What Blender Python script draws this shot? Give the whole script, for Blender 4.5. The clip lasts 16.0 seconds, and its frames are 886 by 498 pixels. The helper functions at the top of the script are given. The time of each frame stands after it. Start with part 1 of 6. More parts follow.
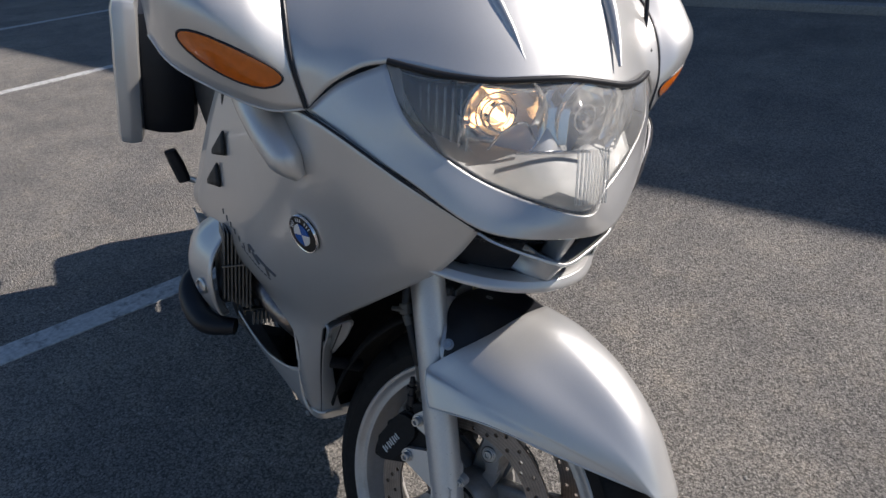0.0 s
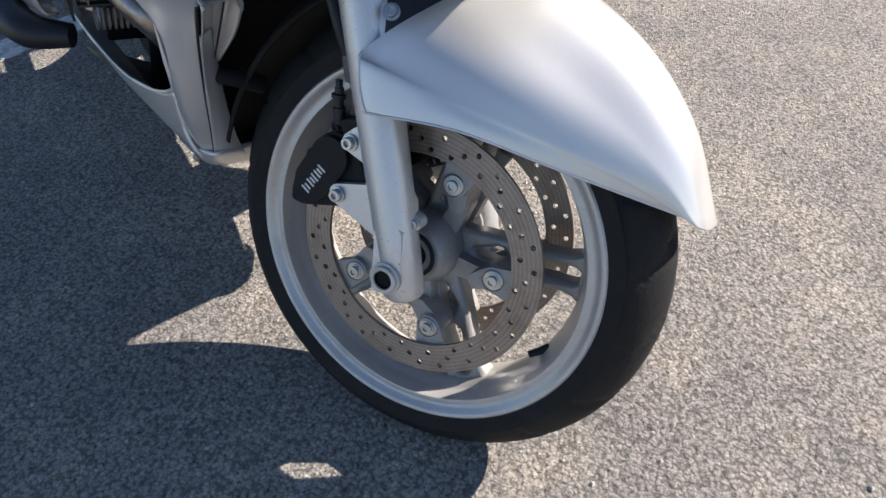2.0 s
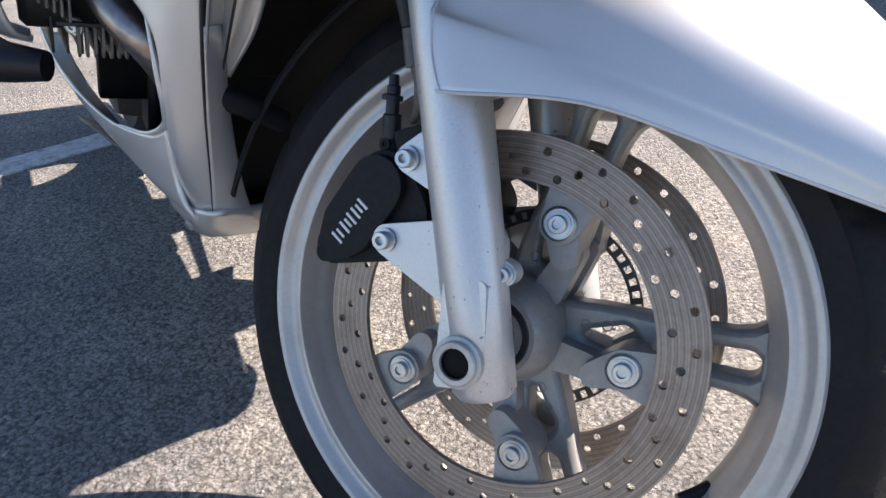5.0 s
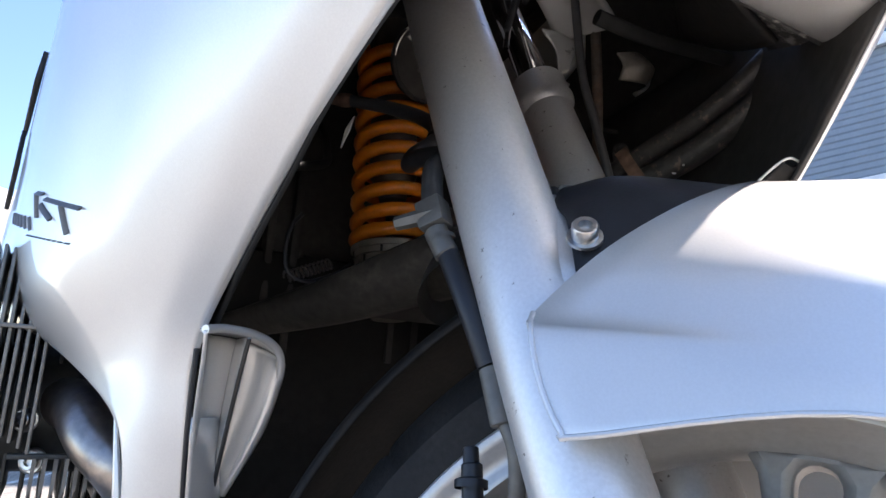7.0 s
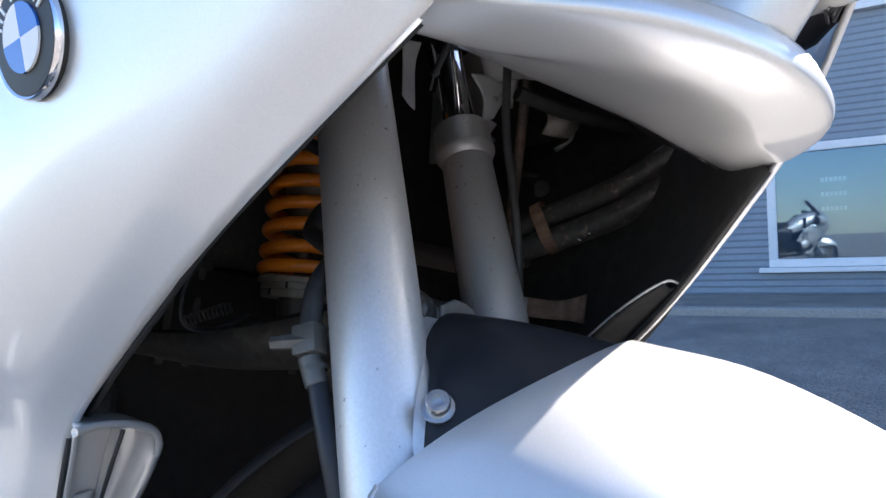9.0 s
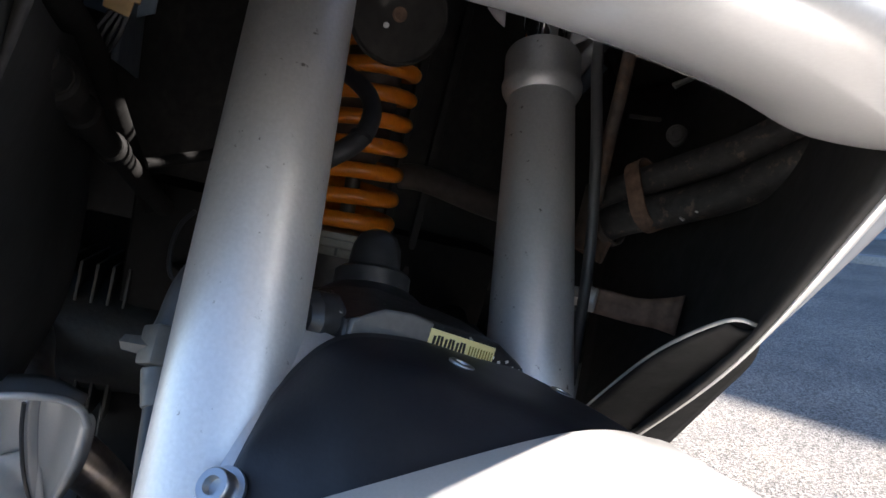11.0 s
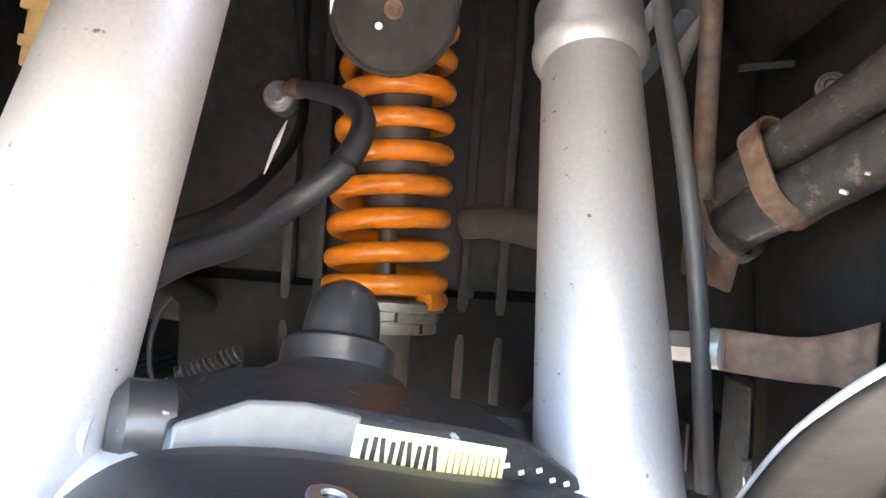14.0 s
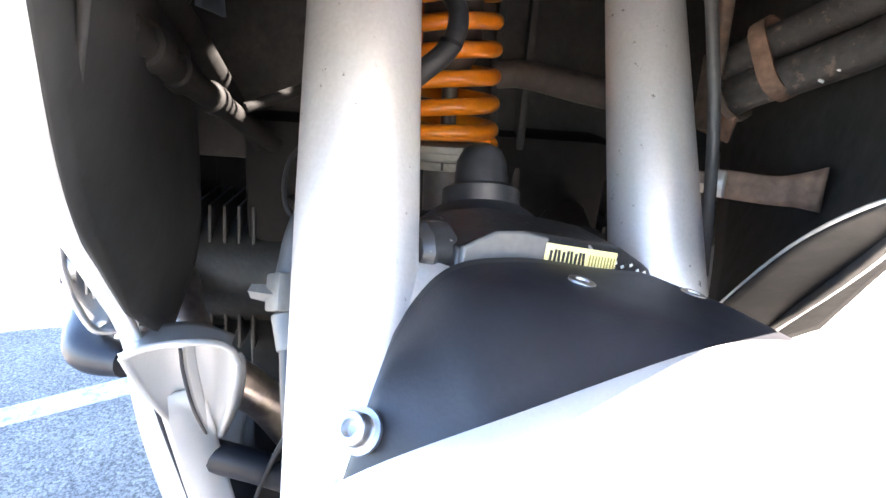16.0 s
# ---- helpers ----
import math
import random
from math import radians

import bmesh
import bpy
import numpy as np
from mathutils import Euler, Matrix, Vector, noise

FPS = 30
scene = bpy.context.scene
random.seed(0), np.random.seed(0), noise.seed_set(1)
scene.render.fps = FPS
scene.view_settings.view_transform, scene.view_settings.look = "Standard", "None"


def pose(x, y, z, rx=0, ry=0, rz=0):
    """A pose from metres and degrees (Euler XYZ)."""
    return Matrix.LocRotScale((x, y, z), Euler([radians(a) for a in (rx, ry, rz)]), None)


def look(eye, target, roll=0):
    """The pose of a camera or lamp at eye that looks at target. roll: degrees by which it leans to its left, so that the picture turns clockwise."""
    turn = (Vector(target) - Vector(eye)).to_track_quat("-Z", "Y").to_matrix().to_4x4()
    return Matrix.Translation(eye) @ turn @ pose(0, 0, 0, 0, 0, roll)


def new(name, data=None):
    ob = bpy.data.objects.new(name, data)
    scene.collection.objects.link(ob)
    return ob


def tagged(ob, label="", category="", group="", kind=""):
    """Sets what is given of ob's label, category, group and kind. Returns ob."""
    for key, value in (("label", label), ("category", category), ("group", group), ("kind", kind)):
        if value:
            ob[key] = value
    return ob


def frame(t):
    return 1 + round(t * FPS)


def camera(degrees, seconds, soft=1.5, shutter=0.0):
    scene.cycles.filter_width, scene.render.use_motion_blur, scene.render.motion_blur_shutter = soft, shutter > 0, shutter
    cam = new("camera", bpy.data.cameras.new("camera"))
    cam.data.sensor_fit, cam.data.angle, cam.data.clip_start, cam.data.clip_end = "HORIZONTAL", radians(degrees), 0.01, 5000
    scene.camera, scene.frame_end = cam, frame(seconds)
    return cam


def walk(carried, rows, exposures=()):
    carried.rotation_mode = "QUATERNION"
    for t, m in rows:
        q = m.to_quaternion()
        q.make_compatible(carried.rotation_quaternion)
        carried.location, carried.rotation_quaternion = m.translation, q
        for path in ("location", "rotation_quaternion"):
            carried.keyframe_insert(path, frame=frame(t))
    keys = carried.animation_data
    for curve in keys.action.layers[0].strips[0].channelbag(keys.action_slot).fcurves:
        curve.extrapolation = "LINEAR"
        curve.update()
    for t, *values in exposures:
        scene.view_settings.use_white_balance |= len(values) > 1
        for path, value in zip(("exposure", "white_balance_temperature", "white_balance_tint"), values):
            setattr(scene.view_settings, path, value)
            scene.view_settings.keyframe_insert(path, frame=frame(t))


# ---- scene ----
cam = camera(66.8, 16.0)
PATH = [
    (0, (0.4592, -0.6108, 1.2022), (-0.0608, 0.0918, 0.7164), -4.56),
    (0.5, (0.4095, -0.6491, 1.1484), (-0.0528, 0.0492, 0.6019), -3.19),
    (1, (0.3595, -0.6644, 1.0805), (-0.0097, 0.0340, 0.4673), -3.23),
    (1.5, (0.3166, -0.5885, 0.9805), (-0.0085, 0.0807, 0.3123), 0.36),
    (2, (0.3135, -0.4762, 0.8822), (-0.0349, 0.1338, 0.1705), -2.28),
    (2.5, (0.3223, -0.4257, 0.8080), (-0.0392, 0.1864, 0.1047), -1.18),
    (3, (0.3263, -0.4259, 0.7978), (-0.0647, 0.1864, 0.1106), -2.67),
    (3.2, (0.3276, -0.4304, 0.7976), (-0.0639, 0.1799, 0.1089), -2.37),
    (5.3, (0.1447, -0.3706, 0.5778), (-0.2942, 0.4402, 0.1905), -2.07),
    (5.5, (0.1205, -0.3529, 0.5406), (-0.3192, 0.5018, 0.2645), -2.63),
    (6, (0.0834, -0.2935, 0.5009), (-0.4105, 0.5741, 0.4434), -8.01),
    (6.5, (0.0638, -0.2762, 0.5283), (-0.3984, 0.6062, 0.6159), -8.65),
    (7, (0.0597, -0.2639, 0.5390), (-0.4136, 0.6061, 0.6773), -7.96),
    (7.5, (0.0589, -0.2665, 0.5446), (-0.4085, 0.6081, 0.6728), -6.82),
    (8, (0.0553, -0.2428, 0.5663), (-0.4043, 0.6355, 0.6977), -4.89),
    (8.5, (0.0803, -0.2577, 0.6145), (-0.3247, 0.6547, 0.6737), -1.86),
    (10.8, (0.1963, -0.0980, 0.7277), (-0.4889, 0.6130, 0.5694), 0.60),
    (11, (0.1790, -0.0498, 0.6951), (-0.5433, 0.6300, 0.5677), 1.67),
    (11.5, (0.1450, 0.0202, 0.6495), (-0.6660, 0.6024, 0.7071), -3.46),
    (12, (0.1288, 0.0739, 0.6599), (-0.7287, 0.5814, 0.7448), -5.37),
    (12.5, (0.1160, 0.1083, 0.6549), (-0.7728, 0.5603, 0.7298), -6.53),
    (13, (0.1138, 0.1161, 0.6547), (-0.7835, 0.5551, 0.7007), -6.55),
    (13.5, (0.1168, 0.1147, 0.6529), (-0.7768, 0.5632, 0.6751), -6.76),
    (14, (0.1233, 0.1110, 0.6566), (-0.7663, 0.5675, 0.6732), -7.43),
    (14.5, (0.1320, 0.1052, 0.6545), (-0.7542, 0.5681, 0.6742), -7.94),
    (15, (0.1486, 0.0761, 0.6613), (-0.7368, 0.5409, 0.6571), -7.89),
    (15.5, (0.1714, 0.0339, 0.6756), (-0.6944, 0.5288, 0.6009), -6.57),
    (16, (0.1710, -0.0369, 0.7058), (-0.6391, 0.4804, 0.4299), -7.74),
]
EXPOSURES = [(0.0, 0.33, 6220, 15), (0.8, 0.8, 6380, 15), (1.5, 1.18, 6420, 15), (3.0, 1.47, 6430, 15), (5.5, 1.9, 6500, 18), (6.2, 2.32, 6520, 17), (7.0, 2.62, 6420, 18), (8.0, 2.64, 6450, 18), (8.5, 2.56, 5950, 17), (10.8, 2.15, 5950, 14),
             (11.4, 3.32, 6950, 19), (12.0, 4.03, 6980, 19), (12.6, 4.8, 7000, 20), (13.2, 5.38, 6950, 20), (14.6, 5.7, 6600, 18), (15.4, 5.52, 6500, 18), (16.0, 4.9, 6700, 18)]
walk(cam, [(t, look(eye, target, roll)) for t, eye, target, roll in PATH], EXPOSURES)

from mathutils.bvhtree import BVHTree

# ---------- world, sun, exposure ----------
SUN_DIR = Vector((0.9, 1.06, 1.0)).normalized()
world = bpy.data.worlds.new("sky")
scene.world = world
world.use_nodes = True
wn = world.node_tree.nodes
sky = wn.new("ShaderNodeTexSky")
sky.sky_type = "NISHITA"
sky.sun_disc = False
sky.sun_elevation = math.asin(SUN_DIR.z)
sky.sun_rotation = math.atan2(SUN_DIR.x, SUN_DIR.y)
sky.air_density, sky.dust_density, sky.ozone_density = 1.1, 0.3, 3.6
wn["Background"].inputs["Strength"].default_value = 0.068
world.node_tree.links.new(sky.outputs[0], wn["Background"].inputs["Color"])
sun_data = bpy.data.lights.new("sun", "SUN")
sun_data.energy, sun_data.angle, sun_data.color = 4.9, radians(0.55), (1.0, 0.92, 0.8)
sun = new("sun", sun_data)
sun.matrix_world = look(SUN_DIR * 30, (0, 0, 0))

# ---------- materials ----------


def material(name, color, rough=0.5, metal=0.0, coat=0.0, grain=0.0, scale=60.0, bump=0.0, bump_scale=None, dirt=None,
             dirt_scale=9.0, dirt_amount=0.4, rough_var=0.12, spec=0.5, dirt_lo=0.5, dirt_hi=0.72):
    """Principled surface with colour grain, larger stains and fine relief, all in object space metres."""
    m = bpy.data.materials.new(name)
    m.use_nodes = True
    nt = m.node_tree
    n, link = nt.nodes, nt.links.new
    b = n["Principled BSDF"]
    b.inputs["Roughness"].default_value, b.inputs["Metallic"].default_value = rough, metal
    b.inputs["Coat Weight"].default_value, b.inputs["Specular IOR Level"].default_value = coat, spec
    b.inputs["Coat Roughness"].default_value = 0.08
    tc = n.new("ShaderNodeTexCoord")
    fine = n.new("ShaderNodeTexNoise")
    fine.inputs["Scale"].default_value, fine.inputs["Detail"].default_value = scale, 5
    link(tc.outputs["Object"], fine.inputs["Vector"])
    big = n.new("ShaderNodeTexNoise")
    big.inputs["Scale"].default_value, big.inputs["Detail"].default_value, big.inputs["Roughness"].default_value = dirt_scale, 6, 0.65
    link(tc.outputs["Object"], big.inputs["Vector"])
    ramp = n.new("ShaderNodeMapRange")
    ramp.inputs["From Min"].default_value, ramp.inputs["From Max"].default_value = 0.3, 0.7
    ramp.inputs["To Min"].default_value, ramp.inputs["To Max"].default_value = 1 - grain, 1 + grain
    link(fine.outputs["Fac"], ramp.inputs["Value"])
    mix = n.new("ShaderNodeMix")
    mix.data_type = "RGBA"
    mix.inputs["A"].default_value = (*color, 1)
    mix.inputs["B"].default_value = (*(dirt or [c * 0.8 for c in color]), 1)
    fac = n.new("ShaderNodeMapRange")
    fac.inputs["From Min"].default_value, fac.inputs["From Max"].default_value = dirt_lo, dirt_hi
    fac.inputs["To Max"].default_value = dirt_amount
    link(big.outputs["Fac"], fac.inputs["Value"])
    link(fac.outputs["Result"], mix.inputs["Factor"])
    mul = n.new("ShaderNodeMix")
    mul.data_type, mul.blend_type = "RGBA", "MULTIPLY"
    mul.inputs["Factor"].default_value = 1
    link(mix.outputs["Result"], mul.inputs["A"])
    link(ramp.outputs["Result"], mul.inputs["B"])
    link(mul.outputs["Result"], b.inputs["Base Color"])
    rr = n.new("ShaderNodeMapRange")
    rr.inputs["To Min"].default_value, rr.inputs["To Max"].default_value = max(0.02, rough - rough_var), min(1, rough + rough_var)
    link(big.outputs["Fac"], rr.inputs["Value"])
    link(rr.outputs["Result"], b.inputs["Roughness"])
    if bump:
        bn = n.new("ShaderNodeTexNoise")
        bn.inputs["Scale"].default_value, bn.inputs["Detail"].default_value = bump_scale or scale, 4
        link(tc.outputs["Object"], bn.inputs["Vector"])
        bp = n.new("ShaderNodeBump")
        bp.inputs["Strength"].default_value, bp.inputs["Distance"].default_value = bump, 0.002
        link(bn.outputs["Fac"], bp.inputs["Height"])
        link(bp.outputs["Normal"], b.inputs["Normal"])
    return m


SILVER = material("silver_paint", (0.62, 0.615, 0.6), 0.4, 0.6, 0.8, 0.03, 900, 0, None, (0.52, 0.515, 0.5), 7, 0.2, 0.05)
SILVER.node_tree.nodes["Principled BSDF"].inputs["Coat Roughness"].default_value = 0.03
LEG = material("satin_aluminium_paint", (0.62, 0.62, 0.62), 0.4, 0.6, 0.1, 0.05, 500, 0.06, 420, (0.13, 0.12, 0.11), 150, 0.85, 0.05, dirt_lo=0.655, dirt_hi=0.7)
CAST = material("cast_aluminium", (0.5, 0.495, 0.48), 0.45, 0.6, 0, 0.07, 260, 0.12, 300, (0.28, 0.26, 0.23), 24, 0.55)
RIMPAINT = material("wheel_silver", (0.5, 0.485, 0.465), 0.4, 0.4, 0.15, 0.05, 300, 0.05, 300, (0.36, 0.33, 0.29), 18, 0.5)
DISC = material("brake_steel", (0.31, 0.255, 0.215), 0.42, 0.6, 0, 0.08, 300, 0.05, 200, (0.17, 0.12, 0.085), 30, 0.6)
STEEL = material("zinc_steel", (0.5, 0.5, 0.5), 0.34, 1.0, 0, 0.08, 200, 0.05, 200, (0.4, 0.37, 0.33), 60, 0.5)
DULLZINC = material("dull_zinc", (0.1, 0.099, 0.094), 0.5, 0.4, 0, 0.12, 180, 0.1, 200, (0.16, 0.15, 0.135), 60, 0.6)
CHROME = material("chrome", (0.8, 0.8, 0.82), 0.06, 1.0, 0, 0, 50, 0, None, (0.7, 0.7, 0.72), 20, 0.2, 0.03)
CALIPER = material("caliper_black", (0.012, 0.012, 0.013), 0.6, 0, 0, 0.2, 200, 0.15, 260, (0.024, 0.023, 0.022), 20, 0.5, spec=0.22)
# wheel silver darkened for dust and for the shade inside the wheel
SPOKEPAINT = material("dusty_shaded_spoke_silver", (0.31, 0.303, 0.293), 0.45, 0.3, 0.1, 0.07, 260, 0.06, 300, (0.24, 0.22, 0.19), 20, 0.6)
RUBBER = material("tyre_rubber", (0.008, 0.008, 0.0085), 0.7, 0, 0, 0.25, 260, 0.25, 240, (0.03, 0.028, 0.026), 14, 0.5, spec=0.3)
HOSE = material("hose_rubber", (0.03, 0.032, 0.036), 0.48, 0, 0, 0.15, 150, 0.1, 150, (0.07, 0.07, 0.07), 40, 0.5)
BLACKPLASTIC = material("black_plastic", (0.011, 0.012, 0.0155), 0.45, 0, 0, 0.1, 300, 0.06, 500, (0.026, 0.027, 0.03), 12, 0.4, spec=0.4)
DARK = material("grimy_black_metal", (0.019, 0.018, 0.0172), 0.6, 0, 0, 0.3, 120, 0.3, 110, (0.055, 0.048, 0.042), 22, 0.6, spec=0.35)
DARKPAINT = material("chipped_black_paint", (0.02, 0.02, 0.021), 0.36, 0, 0.1, 0.25, 140, 0.15, 160, (0.42, 0.4, 0.37), 110, 0.9, dirt_lo=0.64, dirt_hi=0.68)
BRACEGREY = material("worn_grey_brace", (0.13, 0.129, 0.125), 0.5, 0.2, 0.1, 0.12, 160, 0.1, 220, (0.13, 0.125, 0.12), 22, 0.7)
BELL = material("black_boss_paint", (0.026, 0.027, 0.029), 0.35, 0, 0.15, 0.2, 140, 0.08, 160, (0.06, 0.058, 0.056), 20, 0.6)
# black for hoses; also paints deep shade onto engine, plates and axle bore
SHADEBLACK = material("shade_black", (0.008, 0.0078, 0.0075), 0.75, 0, 0, 0.3, 90, 0.2, 110, (0.018, 0.016, 0.015), 18, 0.6, spec=0.2)
BROWNSTEEL = material("brown_weathered_steel", (0.1, 0.082, 0.068), 0.6, 0.1, 0, 0.35, 130, 0.3, 150, (0.2, 0.1, 0.05), 46, 0.6)
COLLAR = material("dirty_collar_alloy", (0.24, 0.22, 0.19), 0.5, 0.5, 0, 0.12, 160, 0.1, 200, (0.09, 0.075, 0.06), 60, 0.7)
ORANGE = material("orange_spring_paint", (0.66, 0.185, 0.005), 0.36, 0, 0.3, 0.08, 160, 0.05, 240, (0.36, 0.11, 0.01), 90, 0.45)
AMBER = material("amber_plastic", (0.62, 0.14, 0.005), 0.14, 0, 0.4, 0.1, 90, 0.1, 140, (0.4, 0.08, 0.004), 22, 0.3)
GRIME = material("rust_flecked_black_pipe", (0.042, 0.039, 0.037), 0.5, 0.1, 0.1, 0.35, 150, 0.4, 170, (0.2, 0.15, 0.11), 130, 0.7, dirt_lo=0.56, dirt_hi=0.66)
RUST = material("rusty_steel", (0.19, 0.115, 0.078), 0.75, 0.1, 0, 0.35, 120, 0.4, 140, (0.045, 0.034, 0.028), 34, 0.85)
YELLOW = material("yellow_label", (0.85, 0.73, 0.34), 0.4, 0, 0, 0.03, 100)
INK = material("black_ink", (0.015, 0.013, 0.01), 0.5)
PALEINK = material("olive_ink", (0.33, 0.25, 0.05), 0.5)
CRUST = material("mud_crusted_plastic", (0.035, 0.034, 0.032), 0.85, 0, 0, 0.4, 150, 0.5, 140, (0.27, 0.26, 0.24), 70, 0.8, dirt_lo=0.54, dirt_hi=0.62)
WHITEINK = material("white_print", (0.75, 0.75, 0.73), 0.5)
BLUEINK = material("blue_enamel", (0.02, 0.11, 0.42), 0.25, 0, 0.5)
TANPLASTIC = material("tan_connector", (0.62, 0.42, 0.18), 0.5, 0, 0, 0.1, 120, 0, None, (0.35, 0.22, 0.1), 40, 0.5)
PIPE = material("blued_exhaust", (0.34, 0.3, 0.27), 0.32, 0.9, 0, 0.2, 100, 0.2, 120, (0.14, 0.15, 0.22), 20, 0.8)
FIN = material("fin_grey", (0.17, 0.165, 0.155), 0.42, 0.45, 0, 0.15, 160, 0.15, 200, (0.06, 0.055, 0.05), 26, 0.7)
ENGINE = material("engine_grey", (0.034, 0.035, 0.033), 0.5, 0.3, 0, 0.2, 160, 0.2, 200, (0.04, 0.035, 0.03), 26, 0.8)
REFLECTOR = material("reflector_mirror", (0.9, 0.89, 0.87), 0.13, 1.0, 0, 0, 40, 0, None, (0.8, 0.79, 0.76), 20, 0.2, 0.03)
PALE = material("pale_lamp_housing", (0.66, 0.66, 0.65), 0.3, 0.35, 0.3, 0.05, 60, 0, None, (0.5, 0.5, 0.5), 25, 0.4)
SHELL = material("dull_blue_grey_shell", (0.15, 0.18, 0.22), 0.45, 0.4, 0, 0.1, 80, 0.1, 60, (0.06, 0.065, 0.07), 14, 0.6)
# sky light on the silver fairing's inner side, put into the colour
BLUEGREY = material("sky_lit_blue_grey", (0.27, 0.35, 0.43), 0.4, 0.1, 0.2, 0.08, 80, 0.05, 60, (0.14, 0.18, 0.22), 14, 0.6)
LINER = material("dusty_liner", (0.011, 0.0115, 0.0115), 0.7, 0, 0, 0.3, 60, 0.15, 90, (0.022, 0.023, 0.021), 8, 0.8, spec=0.3)
DUSTY = material("dusty_black_plastic", (0.032, 0.03, 0.028), 0.65, 0, 0, 0.3, 70, 0.2, 90, (0.06, 0.053, 0.047), 12, 0.6, spec=0.3)
CABLE = material("grey_cable_sheath", (0.065, 0.066, 0.068), 0.5, 0, 0, 0.12, 150, 0.05, 150, (0.1, 0.1, 0.1), 40, 0.5)
ARMDUST = material("dusty_arm", (0.032, 0.03, 0.027), 0.65, 0, 0, 0.3, 120, 0.3, 110, (0.085, 0.08, 0.068), 26, 0.7, spec=0.3)
MARKGREY = material("dull_grey_mark", (0.1, 0.1, 0.105), 0.5, 0.2, 0, 0.1, 100)
FRAME = material("white_window_frame", (0.7, 0.72, 0.74), 0.5, 0, 0, 0.04, 60)
LINE = material("worn_road_paint", (0.55, 0.55, 0.53), 0.8, 0, 0, 0.2, 70, 0.4, 120, (0.13, 0.125, 0.12), 22, 0.95)
SHELFGREY = material("grey_lamp_shelf", (0.31, 0.31, 0.3), 0.5, 0.1, 0.1, 0.06, 60, 0, None, (0.2, 0.2, 0.2), 18, 0.5)
FOLIAGE = material("foliage", (0.05, 0.09, 0.03), 0.6, 0, 0, 0.4, 30)


def asphalt():
    m = bpy.data.materials.new("asphalt")
    m.use_nodes = True
    nt = m.node_tree
    n, link = nt.nodes, nt.links.new
    b = n["Principled BSDF"]
    b.inputs["Roughness"].default_value = 0.85
    tc = n.new("ShaderNodeTexCoord")
    def noise_of(scale, detail, rough=0.5):
        t = n.new("ShaderNodeTexNoise")
        t.inputs["Scale"].default_value, t.inputs["Detail"].default_value, t.inputs["Roughness"].default_value = scale, detail, rough
        link(tc.outputs["Object"], t.inputs["Vector"])
        return t.outputs["Fac"]

    def span(value, lo, hi, a, b):
        r = n.new("ShaderNodeMapRange")
        for k, v in zip(("From Min", "From Max", "To Min", "To Max"), (lo, hi, a, b)):
            r.inputs[k].default_value = v
        link(value, r.inputs["Value"])
        return r.outputs["Result"]

    def times(a, b):
        x = n.new("ShaderNodeMix")
        x.data_type, x.blend_type = "RGBA", "MULTIPLY"
        x.inputs["Factor"].default_value = 1
        link(a, x.inputs["A"])
        link(b, x.inputs["B"])
        return x.outputs["Result"]

    warp = n.new("ShaderNodeMix")
    warp.data_type = "VECTOR"
    warp.inputs["Factor"].default_value = 0.011
    wob = n.new("ShaderNodeTexNoise")
    wob.inputs["Scale"].default_value, wob.inputs["Detail"].default_value = 90, 3
    link(tc.outputs["Object"], wob.inputs["Vector"])
    link(tc.outputs["Object"], warp.inputs["A"])
    link(wob.outputs["Color"], warp.inputs["B"])
    stones = n.new("ShaderNodeTexVoronoi")
    stones.feature = "SMOOTH_F1"
    stones.inputs["Scale"].default_value, stones.inputs["Smoothness"].default_value = 165, 0.2
    link(warp.outputs["Result"], stones.inputs["Vector"])
    ramp = n.new("ShaderNodeValToRGB")
    e = ramp.color_ramp.elements
    e[0].position, e[0].color = 0.1, (0.215, 0.205, 0.19, 1)
    e[1].position, e[1].color = 0.95, (0.37, 0.35, 0.32, 1)
    link(stones.outputs["Color"], ramp.inputs["Fac"])
    tint = n.new("ShaderNodeValToRGB")
    te = tint.color_ramp.elements
    te[0].position, te[0].color = 0.34, (0.74, 0.74, 0.75, 1)
    te[1].position, te[1].color = 0.66, (1.16, 1.13, 1.08, 1)
    link(noise_of(1.7, 9, 0.62), tint.inputs["Fac"])
    dust = n.new("ShaderNodeValToRGB")
    de = dust.color_ramp.elements
    de[0].position, de[0].color = 0.5, (0.97, 0.97, 0.97, 1)
    de[1].position, de[1].color = 0.7, (1.25, 1.2, 1.12, 1)
    link(noise_of(7, 8, 0.7), dust.inputs["Fac"])
    col = times(times(times(ramp.outputs["Color"], tint.outputs["Color"]), dust.outputs["Color"]), span(noise_of(70, 8), 0.3, 0.7, 0.78, 1.2))
    col = times(col, span(noise_of(420, 4, 0.6), 0.35, 0.65, 0.78, 1.2))
    pits = n.new("ShaderNodeTexVoronoi")
    pits.inputs["Scale"].default_value = 42
    link(warp.outputs["Result"], pits.inputs["Vector"])
    col = times(col, span(pits.outputs["Distance"], 0.06, 0.14, 0.5, 1.0))
    col = times(col, span(stones.outputs["Distance"], 0.42, 0.72, 1.06, 0.5))
    flecks = n.new("ShaderNodeTexVoronoi")
    flecks.inputs["Scale"].default_value = 64
    link(warp.outputs["Result"], flecks.inputs["Vector"])
    col = times(col, span(flecks.outputs["Distance"], 0.1, 0.2, 0.35, 1.0))
    link(col, b.inputs["Base Color"])
    bp = n.new("ShaderNodeBump")
    bp.invert = True
    bp.inputs["Strength"].default_value, bp.inputs["Distance"].default_value = 0.62, 0.005
    link(stones.outputs["Distance"], bp.inputs["Height"])
    bp2 = n.new("ShaderNodeBump")
